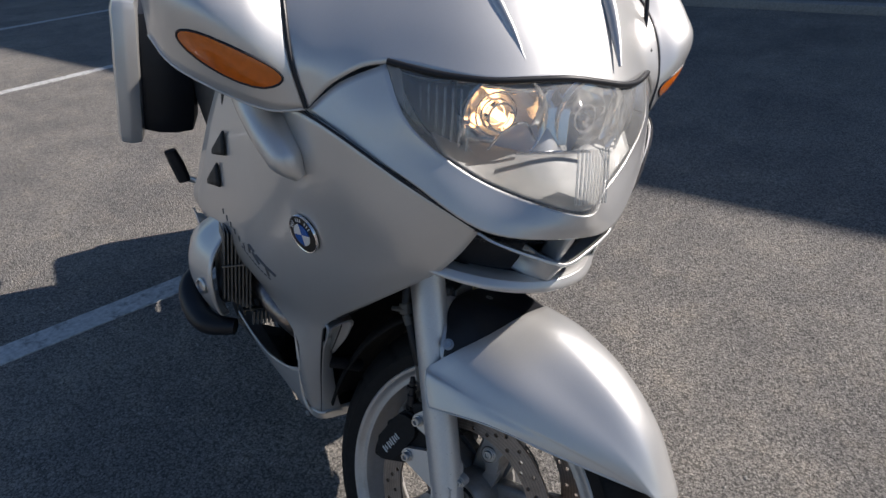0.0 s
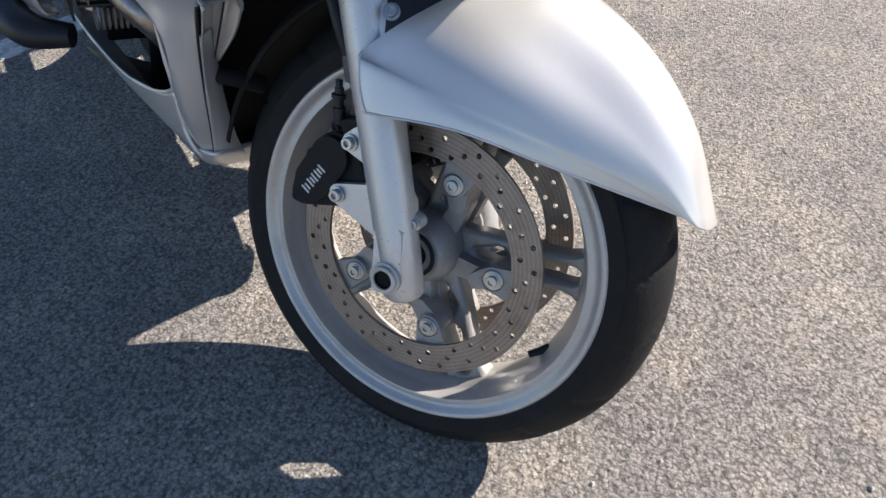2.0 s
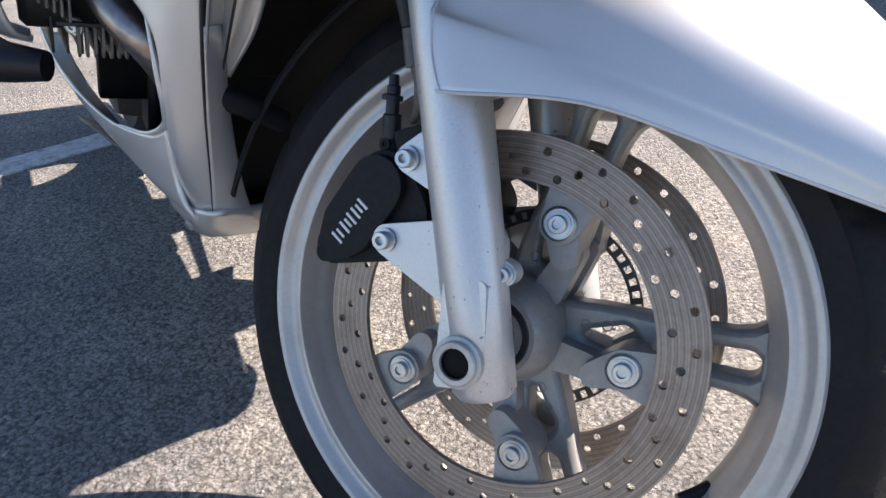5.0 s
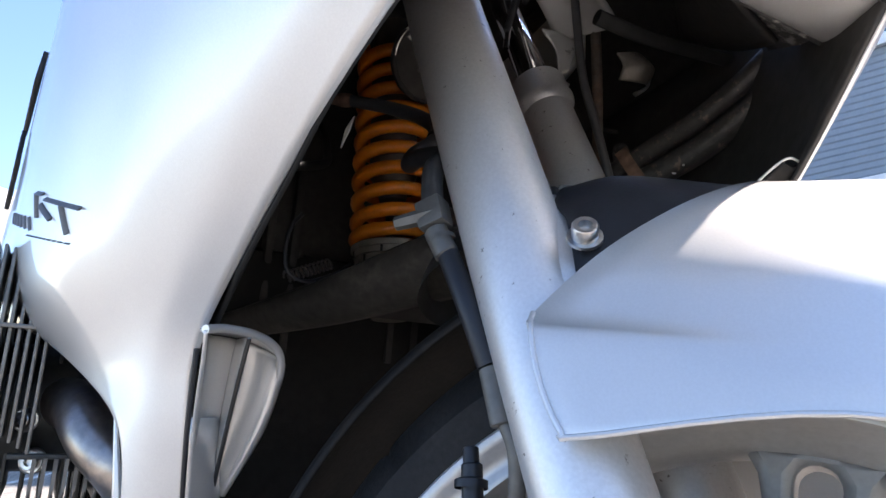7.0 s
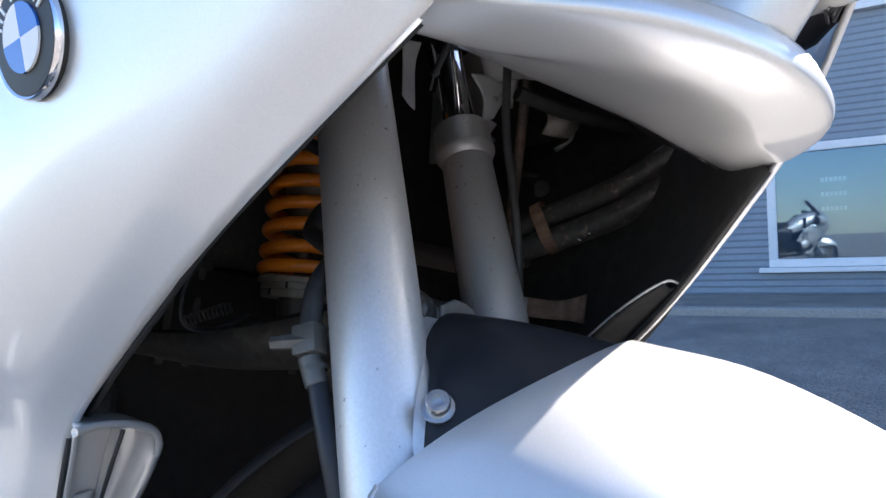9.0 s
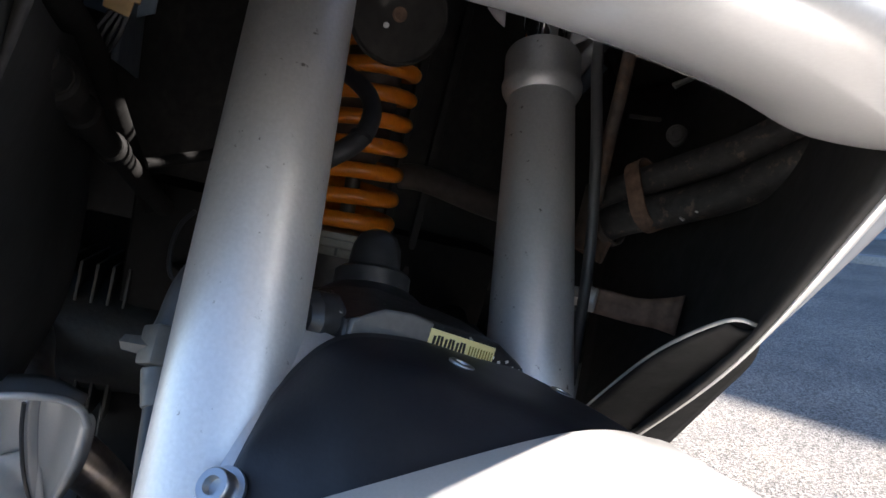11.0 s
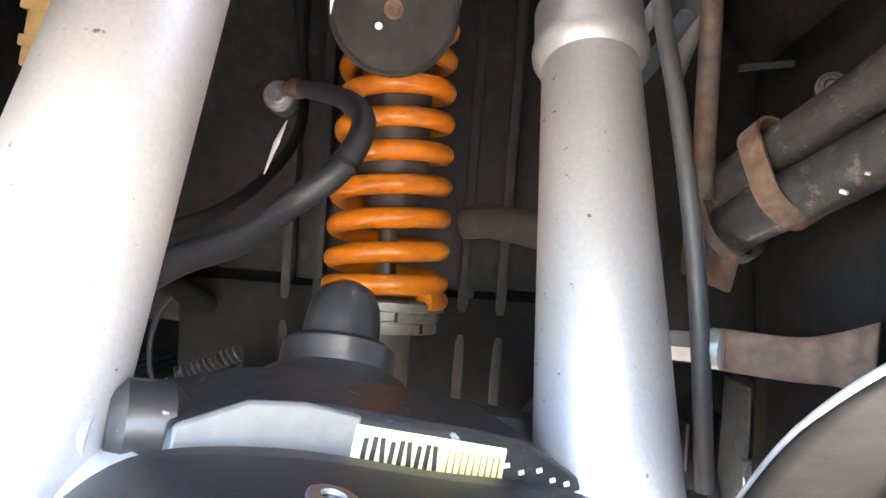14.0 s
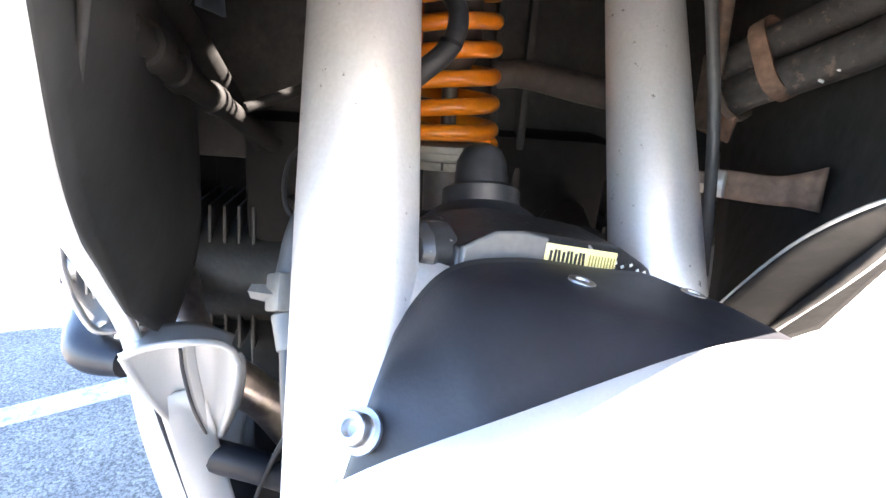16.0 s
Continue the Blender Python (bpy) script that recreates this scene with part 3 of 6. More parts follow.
for v in tb.verts:
    th, h = math.atan2(v.co.z, v.co.x), v.co.y
    r = math.hypot(v.co.x, v.co.z)
    u = (th / (2 * math.pi) * 18 + (abs(h) * 9.0 if h < 0 else abs(h) * 9.0 + 0.5)) % 1.0
    if r > 0.256 and 0.008 < abs(h) < 0.056 and u < 0.11:
        v.co.x, v.co.z = v.co.x * (r - 0.006) / r, v.co.z * (r - 0.006) / r
part("tyre", tb, RUBBER, wheel, "black road tyre with slanted tread grooves")

outer, inner = circle(0, 0, 0.1625, 120), circle(0, 0, 0.1255, 110)
HOLE_R = (0.1505, 0.133, 0.1428, 0.1535, 0.1365, 0.1525, 0.1428, 0.1325)
holes = [circle(HOLE_R[k % 8] * math.cos(t), HOLE_R[k % 8] * math.sin(t), 0.0035, 12) for k, t in ((k, radians(83.8 - 5.625 * k)) for k in range(64))]
for s in (-1, 1):
    d = part("brake_disc", plate(B(), outer, 0.005, Matrix.Translation((0, -0.0575 if s < 0 else 0.0625, 0)) @ XZ, [inner, *holes]), DISC, wheel, "drilled steel brake disc, rust-tinted", smooth=False)
    for a in SPOKES:
        p = (0.1025 * math.cos(a), s * 0.0565, 0.1025 * math.sin(a))
        part("disc_bolt", bolt(lathe(B(), [(0.0138, 0.0), (0.0138, 0.002), (0.0128, 0.003), (0.0118, 0.0015), (0.009, 0.0015)], axis_m(p, (0, s, 0)), 28), (p[0], s * 0.058, p[2]), (0, s, 0), 0.0074, 0.0055), STEEL, wheel)
slots = []
for k in range(48):
    a = 2 * math.pi * k / 48
    slots.append([(r * math.cos(a + da), r * math.sin(a + da)) for r, da in ((0.0858, -0.034), (0.0925, -0.034), (0.0925, 0.034), (0.0858, 0.034))])
part("sensor_ring", plate(B(), circle(0, 0, 0.0945, 72), 0.003, Matrix.Translation((0, 0.052, 0)) @ XZ, [circle(0, 0, 0.083, 60), *slots]), DULLZINC, wheel, "slotted dark steel sensor ring", smooth=False)
vb = tube(B(), [(0.178, -0.012, -0.088), (0.168, -0.02, -0.094), (0.158, -0.028, -0.099)], [0.006, 0.005, 0.0045], 10, 3)
part("valve", vb, BLACKPLASTIC, wheel)

# ----- fork legs -----


def leg_x(z):
    return -0.041 - (z - 0.166) * 0.286


LEGDIR = Vector((-0.286, 0, 1)).normalized()
for s in (-1, 1):
    y = -0.107 if s < 0 else 0.094
    lb = B()
    z0, z1 = -0.03, 0.556 if s < 0 else 0.545
    LEGDIR = Vector((-0.286, 0 if s < 0 else -0.011, 1)).normalized()
    shift = 0.0 if s < 0 else 0.012
    base = Vector((leg_x(z0) + shift, y, z0))
    up = (z1 - z0) / LEGDIR.z
    wide = ((0.3, 0.0275), (0.4, 0.0275), (up - 0.02, 0.0258), (up, 0.0255)) if s < 0 else ((0.3, 0.0285), (0.37, 0.0285), (0.46, 0.0268), (up - 0.02, 0.0243), (up, 0.024))
    lathe(lb, [(0, -0.004), (0.02, -0.004), (0.0245, 0.002), (0.0255, 0.07), (0.0265, 0.16), *((r, h) for h, r in wide)], axis_m(base, LEGDIR), 40)
    # axle clamp with a flat outer face
    plate(lb, hull([(-0.014, -0.026, 0.004), (0.018, -0.019, 0.004), (0.006, 0.05, 0.006), (-0.016, 0.046, 0.006)], 20), 0.036, Matrix.Translation((0, y + 0.0145 if s < 0 else y + 0.0215, 0)) @ XZ)
    rod(lb, (0.012, y + 0.004 * s, -0.02), (0.024, y + 0.004 * s, -0.017), 0.0055, seg=14)
    # lugs that carry the caliper
    ly = -0.094 if s < 0 else 0.106
    plate(lb, hull([(-0.077, 0.129, 0.0115), (leg_x(0.125) + 0.004, 0.118, 0.02), (leg_x(0.16), 0.16, 0.012)], 16), 0.012, Matrix.Translation((0, ly, 0)) @ XZ)
    plate(lb, hull([(-0.088, 0.063, 0.0125), (leg_x(0.07) + 0.004, 0.075, 0.021), (leg_x(0.03), 0.03, 0.016)], 16), 0.012, Matrix.Translation((0, ly, 0)) @ XZ)
    # boss for the brace and mudguard stay
    net(lb, [[(-0.098, s * 0.09, 0.338), (-0.08, s * 0.082, 0.339), (-0.06, s * 0.07, 0.3375)], [(-0.092, s * 0.114, 0.326), (-0.072, s * 0.102, 0.328), (-0.06, s * 0.084, 0.327)],
             [(-0.082, s * 0.124, 0.3), (-0.06, s * 0.116, 0.303), (-0.042, s * 0.106, 0.294)], [(-0.073, s * 0.126, 0.26), (-0.055, s * 0.125, 0.262), (-0.03, s * 0.12, 0.255)],
             [(-0.063, s * 0.122, 0.215), (-0.05, s * 0.124, 0.217), (-0.02, s * 0.112, 0.205)]], 5)
    rod(lb, (-0.088, s * 0.107, 0.336), (-0.08, s * 0.084, 0.338), 0.0155, seg=28, edge=0.004)
    if s < 0:
        plate(lb, hull([(0.015, 0.06, 0.009), (-0.008, 0.06, 0.014)], 14), 0.014, Matrix.Translation((0, -0.092, 0)) @ XZ)
    leg = front("fork_slider", lb, LEG, "satin silver-grey telescopic fork lower leg")
    cb = lathe(B(), [(0.024, 0), (0.0262, 0.003), (0.0288, 0.008), (0.0292, 0.012), (0.0278, 0.0145), (0.0278, 0.036), (0.0265, 0.039), (0.021, 0.04), (0.016, 0.038)], axis_m(base + LEGDIR * (up - 0.012), LEGDIR), 40)
    part("seal_cap", cb, LEG, leg, "grey fork seal collar")
    rodb = rod(B(), base + LEGDIR * (up - 0.05), base + LEGDIR * (up + 0.2), 0.0155, seg=32)
    part("fork_tube", rodb, CHROME, leg, "chromed fork tube")
    ab = lathe(B(), [(0.0165, 0), (0.0165, 0.005), (0.0155, 0.006), (0.0118, 0.006), (0.0108, 0.003), (0.0108, -0.016), (0, -0.017)], axis_m((0.001 if s < 0 else -0.0025, -0.1335 if s < 0 else 0.1185, -0.005), (0, s, 0)), 32)
    lathe(ab, [(0.0195, -0.004), (0.0195, 0.0015), (0.0165, 0.002)], axis_m((0.001 if s < 0 else -0.0025, -0.1335 if s < 0 else 0.1185, -0.005), (0, s, 0)), 32)
    axle = part("axle_end", ab, CAST, leg, "hollow dull steel axle end")
    # near-black disc just inside the rim paints the shade of the hollow
    part("bore_shade", lathe(B(), [(0.0107, 0.0045), (0.0104, 0.0012), (0, 0.001)], axis_m((0.001 if s < 0 else -0.0025, -0.1335 if s < 0 else 0.1185, -0.005), (0, s, 0)), 28), SHADEBLACK, axle, "near-black disc standing for the shade in the bore")
    part("caliper_bolt", bolt(B(), (-0.077, s * 0.107, 0.129), (0, s, 0), 0.0072, 0.009), STEEL, leg)
    part("caliper_bolt", bolt(B(), (-0.088, s * 0.107, 0.063), (0, s, 0), 0.0072, 0.009), STEEL, leg)
    if s < 0:
        part("pinch_bolt", bolt(B(), (0.015, -0.107, 0.06), (0, -1, 0), 0.0055, 0.006), STEEL, leg)

# ----- calipers -----
for s in (-1, 1):
    def ym(y):
        return Matrix.Translation((0, s * y if s < 0 else s * y + 0.0, 0)) @ XZ
    kb = B()
    deep = 0.07
    plate(kb, hull([(-0.102, 0.105, 0.027), (-0.13, 0.062, 0.026), (-0.146, 0.045, 0.016), (-0.082, 0.085, 0.022), (-0.09, 0.06, 0.016)], 20), deep, Matrix.Translation((0, -0.026 if s < 0 else 0.096, 0)) @ XZ)
    cal = front("brake_caliper", kb, CALIPER, "black four-piston brake caliper", bevel=0.006)
    pad = plate(B(), hull([(-0.106, 0.103, 0.0245), (-0.128, 0.066, 0.0245), (-0.135, 0.055, 0.019)], 24), 0.014, Matrix.Translation((0, -0.0905 if s < 0 else 0.1045, 0)) @ XZ)
    part("piston_housing", pad, CALIPER, cal, bevel=0.0045)
    part("bridge", block(B(), (0.03, 0.05, 0.022), pose(-0.083, s * 0.072, 0.142, 0, -20, 0), 0.004), CALIPER, cal)
    for cx, cz in ((-0.139, 0.093), (-0.154, 0.062), (-0.157, 0.036), (-0.107, 0.136), (-0.072, 0.144)):
        part("caliper_screw", bolt(rod(B(), (cx, s * 0.06, cz), (cx, s * 0.092, cz), 0.0085, seg=16), (cx, s * 0.092, cz), (0, s, 0), 0.0048, 0.004), CALIPER, cal)
    if s < 0:
        bb = rod(B(), (-0.106, -0.088, 0.14), (-0.107, -0.09, 0.16), 0.0075)
        rod(bb, (-0.107, -0.09, 0.158), (-0.108, -0.091, 0.182), 0.0055)
        rod(bb, (-0.108, -0.091, 0.18), (-0.109, -0.091, 0.19), 0.0042)
        lathe(bb, [(0.0085, 0), (0.0085, 0.004), (0.006, 0.005)], axis_m((-0.108, -0.091, 0.17), (0, 0, 1)), 16)
        part("bleed_cap", bb, BLACKPLASTIC, cal, "black rubber bleed cap")
        # maker's mark as plain slanted strokes
        mdir, o = Vector((0.545, 0, 0.838)), Vector((-0.1355, -0.1049, 0.0545))
        for u, tall in ((0.0, 1), (0.42, 0.75), (0.95, 1), (1.35, 0.7), (1.75, 1), (2.25, 0.95), (2.65, 0.7), (3.05, 0.95)):
            part("maker_mark", block(B(), (0.0021, 0.0014, 0.0125 * tall), Matrix.Translation(o + mdir * u * 0.0125) @ pose(0, 0, 0, 0, -57, 0)), WHITEINK, cal, "white printed bar", smooth=False)

# ----- brake hose along the right leg -----
hb = tube(B(), [(-0.089, -0.111, 0.225), (-0.098, -0.118, 0.255), (-0.112, -0.12, 0.29)], 0.0062, 12, 5)
hose = front("brake_hose", hb, BLACKPLASTIC, "black brake hose with crimped metal ends")
part("pipe_end", tube(rod(B(), (-0.083, -0.107, 0.196), (-0.0885, -0.1105, 0.224), 0.0062), [(-0.083, -0.107, 0.2), (-0.078, -0.104, 0.185), (-0.08, -0.098, 0.165), (-0.088, -0.09, 0.158)], 0.0042, 10, 5), DULLZINC, hose)
bb = rod(B(), (-0.111, -0.12, 0.286), (-0.118, -0.123, 0.302), 0.0068)
lathe(bb, [(0.0078, 0), (0.0078, 0.003)], axis_m((-0.114, -0.121, 0.294), (-0.3, 0, 1)), 14)
rod(bb, (-0.113, -0.125, 0.311), (-0.14, -0.131, 0.307), 0.0055, 0.004, 6)
block(bb, (0.016, 0.014, 0.018), pose(-0.119, -0.124, 0.311, 0, -14, 0), 0.002)
part("banjo_union", bb, DULLZINC, hose, "zinc-plated banjo union")

# ----- front mudguard -----
HALF = [[(0.05, 0, 0.338), (0.045, -0.045, 0.333), (0.018, -0.097, 0.303), (-0.02, -0.1265, 0.27), (-0.0535, -0.138, 0.238), (-0.0525, -0.1436, 0.2285), (-0.048, -0.1455, 0.205), (-0.038, -0.147, 0.181)],
        [(0.12, 0, 0.322), (0.116, -0.045, 0.313), (0.1, -0.09, 0.272), (0.083, -0.1165, 0.244), (0.062, -0.1302, 0.2145), (0.0615, -0.1325, 0.2052), (0.061, -0.1348, 0.196), (0.06, -0.136, 0.185)],
        [(0.2, 0, 0.278), (0.195, -0.044, 0.267), (0.182, -0.075, 0.23), (0.171, -0.0915, 0.21), (0.158, -0.102, 0.189), (0.1555, -0.1033, 0.182), (0.153, -0.1047, 0.175), (0.15, -0.1058, 0.167)],
        [(0.265, 0, 0.212), (0.26, -0.038, 0.203), (0.25, -0.06, 0.182), (0.243, -0.0675, 0.172), (0.236, -0.0716, 0.162), (0.2335, -0.0723, 0.158), (0.231, -0.0731, 0.154), (0.228, -0.0738, 0.15)],
        [(0.313, 0, 0.124), (0.308, -0.026, 0.124), (0.299, -0.04, 0.128), (0.294, -0.044, 0.13), (0.288, -0.047, 0.133), (0.285, -0.048, 0.1345), (0.282, -0.049, 0.136), (0.278, -0.05, 0.138)]]


def both(rows):
    """Rows from the middle line to the right edge, completed with the left side."""
    return [[*((x, y, z) for x, y, z in row[::-1]), *((x, -y, z) for x, y, z in row[1:])] for row in rows]


guard = front("front_mudguard", net(B(), both(HALF), 6), SILVER, "silver painted front mudguard, sharp-tailed", thick=0.003, bevel=0.0008)
for s in (-1, 1):
    rim_line = [(-0.0535, s * 0.138, 0.238), (-0.0525, s * 0.1436, 0.2285), (-0.048, s * 0.1455, 0.205), (-0.0385, s * 0.147, 0.183), (-0.03, s * 0.1465, 0.1805)] + [(r[-1][0], s * -r[-1][1], r[-1][2]) for r in HALF[1:]]
    part("edge_bead", tube(B(), rim_line, 0.0013, 8, 6), SILVER, guard)
STAY = [[(-0.05, 0, 0.347), (-0.052, -0.045, 0.347), (-0.058, -0.078, 0.339), (-0.058, -0.097, 0.318), (-0.046, -0.112, 0.297), (-0.037, -0.1255, 0.258)],
        [(0.0, 0, 0.34), (0.0, -0.05, 0.339), (-0.02, -0.088, 0.33), (-0.03, -0.104, 0.31), (-0.034, -0.118, 0.287), (-0.034, -0.126, 0.253)],
        [(0.056, 0, 0.333), (0.05, -0.045, 0.328), (0.024, -0.094, 0.298), (0.004, -0.108, 0.284), (-0.014, -0.117, 0.262), (-0.03, -0.1255, 0.246)]]
stay = front("mudguard_stay", net(B(), both(STAY), 7), BLACKPLASTIC, "matt blue-black plastic mudguard stay", thick=0.004)
for s in (-1, 1):
    part("stay_bolt", bolt(B(), (-0.033, s * 0.123, 0.278), (0.35, s * 0.85, 0.35), 0.0065, 0.009), STEEL, stay)
    part("stay_bolt", bolt(B(), (-0.02, s * 0.039, 0.3405), (0.2, 0, 1), 0.006, 0.0035), STEEL, stay)
flap = lathe(B(), [(0.31, -0.052), (0.32, -0.046), (0.33, -0.026), (0.333, 0), (0.33, 0.026), (0.32, 0.046), (0.31, 0.052)], AX, 40, start=radians(96), end=radians(170))
front("inner_mudguard", flap, RUBBER, "black plastic rear half of the front mudguard", thick=0.003)

# ----- fork brace with its ball joint -----
def brace_bar(ys, x0=0.0):
    """A stretch of the brace between the given y: upright front face, bevelled edge and sloping top."""
    bm = B()
    rows = []
    for y in ys:
        drop = 0.9 * max(0.0, abs(y) - 0.035) ** 1.3
        rows.append([bm.verts.new(p) for p in ((-0.0645 - x0, y, 0.333), (-0.0648 - x0, y, 0.3555 - drop), (-0.0665 - x0, y, 0.3585 - drop), (-0.082, y, 0.3615 - drop), (-0.104, y, 0.3665 - drop), (-0.106, y, 0.335))])
    for a, b in zip(rows, rows[1:]):
        for k in range(5):
            bm.faces.new((a[k], a[k + 1], b[k + 1], b[k]))
    bm.faces.new(rows[0])
    bm.faces.new(rows[-1][::-1])
    return bm


brace = front("fork_brace", brace_bar((-0.07, -0.05, -0.03, 0.0, 0.02, 0.04, 0.06, 0.078), 0.0012), DARKPAINT, "black fork brace with chipped paint and a bare grey arm", bevel=0.0012)
arm_face = plate(B(), [(-0.069, 0.334), (-0.0185, 0.334), (-0.019, 0.3575), (-0.036, 0.3585), (-0.052, 0.3565), (-0.069, 0.3475)], 0.0035, Matrix.Translation((-0.0665, 0, 0)) @ Matrix(((0, 0, 1, 0), (1, 0, 0, 0), (0, 1, 0, 0), (0, 0, 0, 1))))
part("bare_arm", arm_face, BRACEGREY, brace, "bare grey machined face", bevel=0.0012)
for y, z in ((-0.022, 0.354), (0.034, 0.3535), (0.04, 0.352), (0.047, 0.3535), (0.053, 0.351), (0.059, 0.3505), (0.064, 0.348)):
    part("chip_or_glint", block(B(), (0.0008, 0.0022, 0.0016), pose(-0.0653, y, z - 0.004, 20, 0, 0), 0.0003), WHITEINK, brace, "pale paint chip")
for y in (-1, 1):
    part("brace_end", rod(B(), (-0.083, y * 0.064, 0.344), (-0.082, y * 0.084, 0.342), 0.0135, seg=10, edge=0.004), DARKPAINT, brace)
jb = lathe(B(), [(0.068, -0.03), (0.062, -0.016), (0.05, 0.0), (0.038, 0.011), (0.027, 0.0195), (0.0228, 0.022), (0.0228, 0.031), (0.0205, 0.033), (0.0158, 0.034), (0.0155, 0.041), (0.0145, 0.049), (0.0115, 0.0555), (0.006, 0.059), (0, 0.06)],
           axis_m((-0.133, -0.005, 0.345), (-0.25, 0, 1)), 40)
part("ball_joint", jb, BELL, brace, "black rubber-capped ball joint on a flared boss")
sb = block(B(), (0.0012, 0.052, 0.0148), pose(-0.0634, 0.0055, 0.3476, 0, 2, 0), 0.0005)
sticker = front("sticker", sb, YELLOW, "yellow sticker with dark plain lettering bars")
ib = B()
for k in range(9):
    block(ib, (0.0006, 0.0014, 0.0092 if k % 3 else 0.0078), pose(-0.0626, -0.0168 + k * 0.0029, 0.3478, (0, 0, 8)[k % 3], 2, 0))
part("lettering", ib, INK, sticker, "dark plain bars of lettering", smooth=False)
ib = B()
for k in range(9):
    block(ib, (0.0006, 0.0004, 0.0085), pose(-0.0626, 0.0108 + k * 0.0023, 0.3476, 0, 2, 0))
part("lettering", ib, PALEINK, sticker, "faint olive bars of lettering", smooth=False)
# ----- A-arm from the ball joint back to the engine -----
J = F2B @ Vector((-0.14, 0, 0.345))
arm = body("suspension_arm", tube(B(), [J, (-0.2, -0.02, 0.315), (-0.3, -0.075, 0.292), (-0.46, -0.125, 0.28)], [0.026, 0.03, 0.022, 0.014], 14, 6, flat=0.6), ARMDUST, "dusty black front suspension arm")
part("arm_half", tube(B(), [J, (-0.2, 0.07, 0.315), (-0.3, 0.1, 0.292), (-0.46, 0.135, 0.28)], [0.026, 0.024, 0.022, 0.028], 14, 6, flat=0.6), DARK, arm)
part("arm_web", net(B(), [[(-0.2, -0.03, 0.312), (-0.3, -0.08, 0.288)], [(-0.2, 0.07, 0.312), (-0.3, 0.1, 0.288)]], 2), DARK, arm, thick=0.004)

# ----- spring and damper -----
S0, S1 = Vector((-0.357, 0.005, 0.362)), Vector((-0.368, 0.001, 0.575))
sax = (S1 - S0).normalized()
side = Vector((0, 1, 0))
fwd = side.cross(sax)
turns, per = 10.6, 28
line = []
for k in range(int(turns * per) + 1):
    t = k / per
    rise = 0.0105 * t if t < 1 else 0.0105 + (t - 1) * ((S1 - S0).length - 0.0105) / (turns - 1)
    a = 2 * math.pi * t + 0.9
    line.append(S0 + sax * rise + (0.0355 - 0.0025 * min(1.0, t / 8)) * (math.cos(a) * fwd + math.sin(a) * side))
spring = body("coil_spring", tube(B(), line, 0.0065, 14, 1), ORANGE, "orange painted coil spring of the front shock absorber")
lathe_m = axis_m(S0, sax)
BROWN = material("brown_grey_damper", (0.09, 0.075, 0.065), 0.5, 0.3, 0, 0.2, 120, 0.1, 120)
db = lathe(B(), [(0.0, -0.07), (0.018, -0.07), (0.0185, -0.02), (0.0185, 0.0), (0.0065, 0.002), (0.0065, 0.045), (0.013, 0.047), (0.016, 0.06), (0.0235, 0.072), (0.0235, 0.15), (0.0235, 0.24), (0, 0.25)], lathe_m, 32)
part("damper", db, BROWN, spring, "brown-grey damper body inside the spring")
cb = lathe(B(), [(0.018, -0.021), (0.0345, -0.021), (0.0352, -0.019), (0.0352, -0.0148), (0.0342, -0.0142), (0.0342, -0.0134), (0.0365, -0.0128), (0.0365, -0.0075), (0.039, -0.0068), (0.039, -0.002), (0.036, 0.0), (0.018, 0.0)], lathe_m, 40, closed=True)
part("spring_collar", cb, COLLAR, spring, "grey-brown notched preload collar")
for k in range(12):
    part("collar_notch", block(B(), (0.0016, 0.002, 0.006), lathe_m @ pose(0, 0, 0, 0, 0, 30 * k) @ pose(0.0363 if k % 2 else 0.035, 0, -0.0102 if k % 2 else -0.0172)), DARK, spring, smooth=False)
horn_m = axis_m((-0.304, 0.005, 0.533), (0.93, 0.1, -0.22))
hb = lathe(B(), [(0, -0.02), (0.026, -0.018), (0.035, -0.008), (0.0378, -0.002), (0.0382, 0.0015), (0.0365, 0.0035), (0.0345, 0.0022), (0.028, 0.003), (0.024, 0.0045), (0.01, 0.0045), (0, 0.0045)], horn_m, 48)
horn = body("horn", hb, DUSTY, "round black signal horn with a scuffed face")
part("horn_screw", bolt(B(), horn_m @ Vector((0, 0, 0.004)), horn_m.to_3x3() @ Vector((0, 0, 1)), 0.0042, 0.0025, False), RUST, horn)
part("horn_screw", bolt(B(), horn_m @ Vector((-0.008, -0.01, 0.004)), horn_m.to_3x3() @ Vector((0, 0, 1)), 0.0022, 0.002), STEEL, horn)
part("horn_bracket", block(B(), (0.003, 0.014, 0.09), pose(-0.322, 0, 0.6), 0.001), DARK, horn)

# ----- panel and rails behind the spring -----
pb = block(B(), (0.012, 0.17, 0.44), pose(-0.462, 0.0, 0.46, 0, 4, 0), 0.004)
for y in (-0.088, -0.062, 0.055, 0.085):
    block(pb, (0.022, 0.008, 0.42), pose(-0.452, y, 0.47, 0, 4, 0), 0.002)
panel = body("frame_panel", pb, DARK, "grimy black panel and rails behind the spring")
for y in (-0.058, 0.057):
    part("panel_bolt", bolt(B(), (-0.452, y, 0.364), (1, 0, 0), 0.005, 0.004), DARK, panel)
body("cross_tube", tube(B(), [(-0.42, 0.052, 0.418), (-0.41, 0.075, 0.42), (-0.38, 0.12, 0.412), (-0.33, 0.17, 0.405)], [0.012, 0.0125, 0.0125, 0.0125], 16, 5), BROWN, "dirty brown-black cross tube")

# ----- curved brake hose beside the spring -----
BJ = F2B @ Vector((-0.121, -0.123, 0.318))
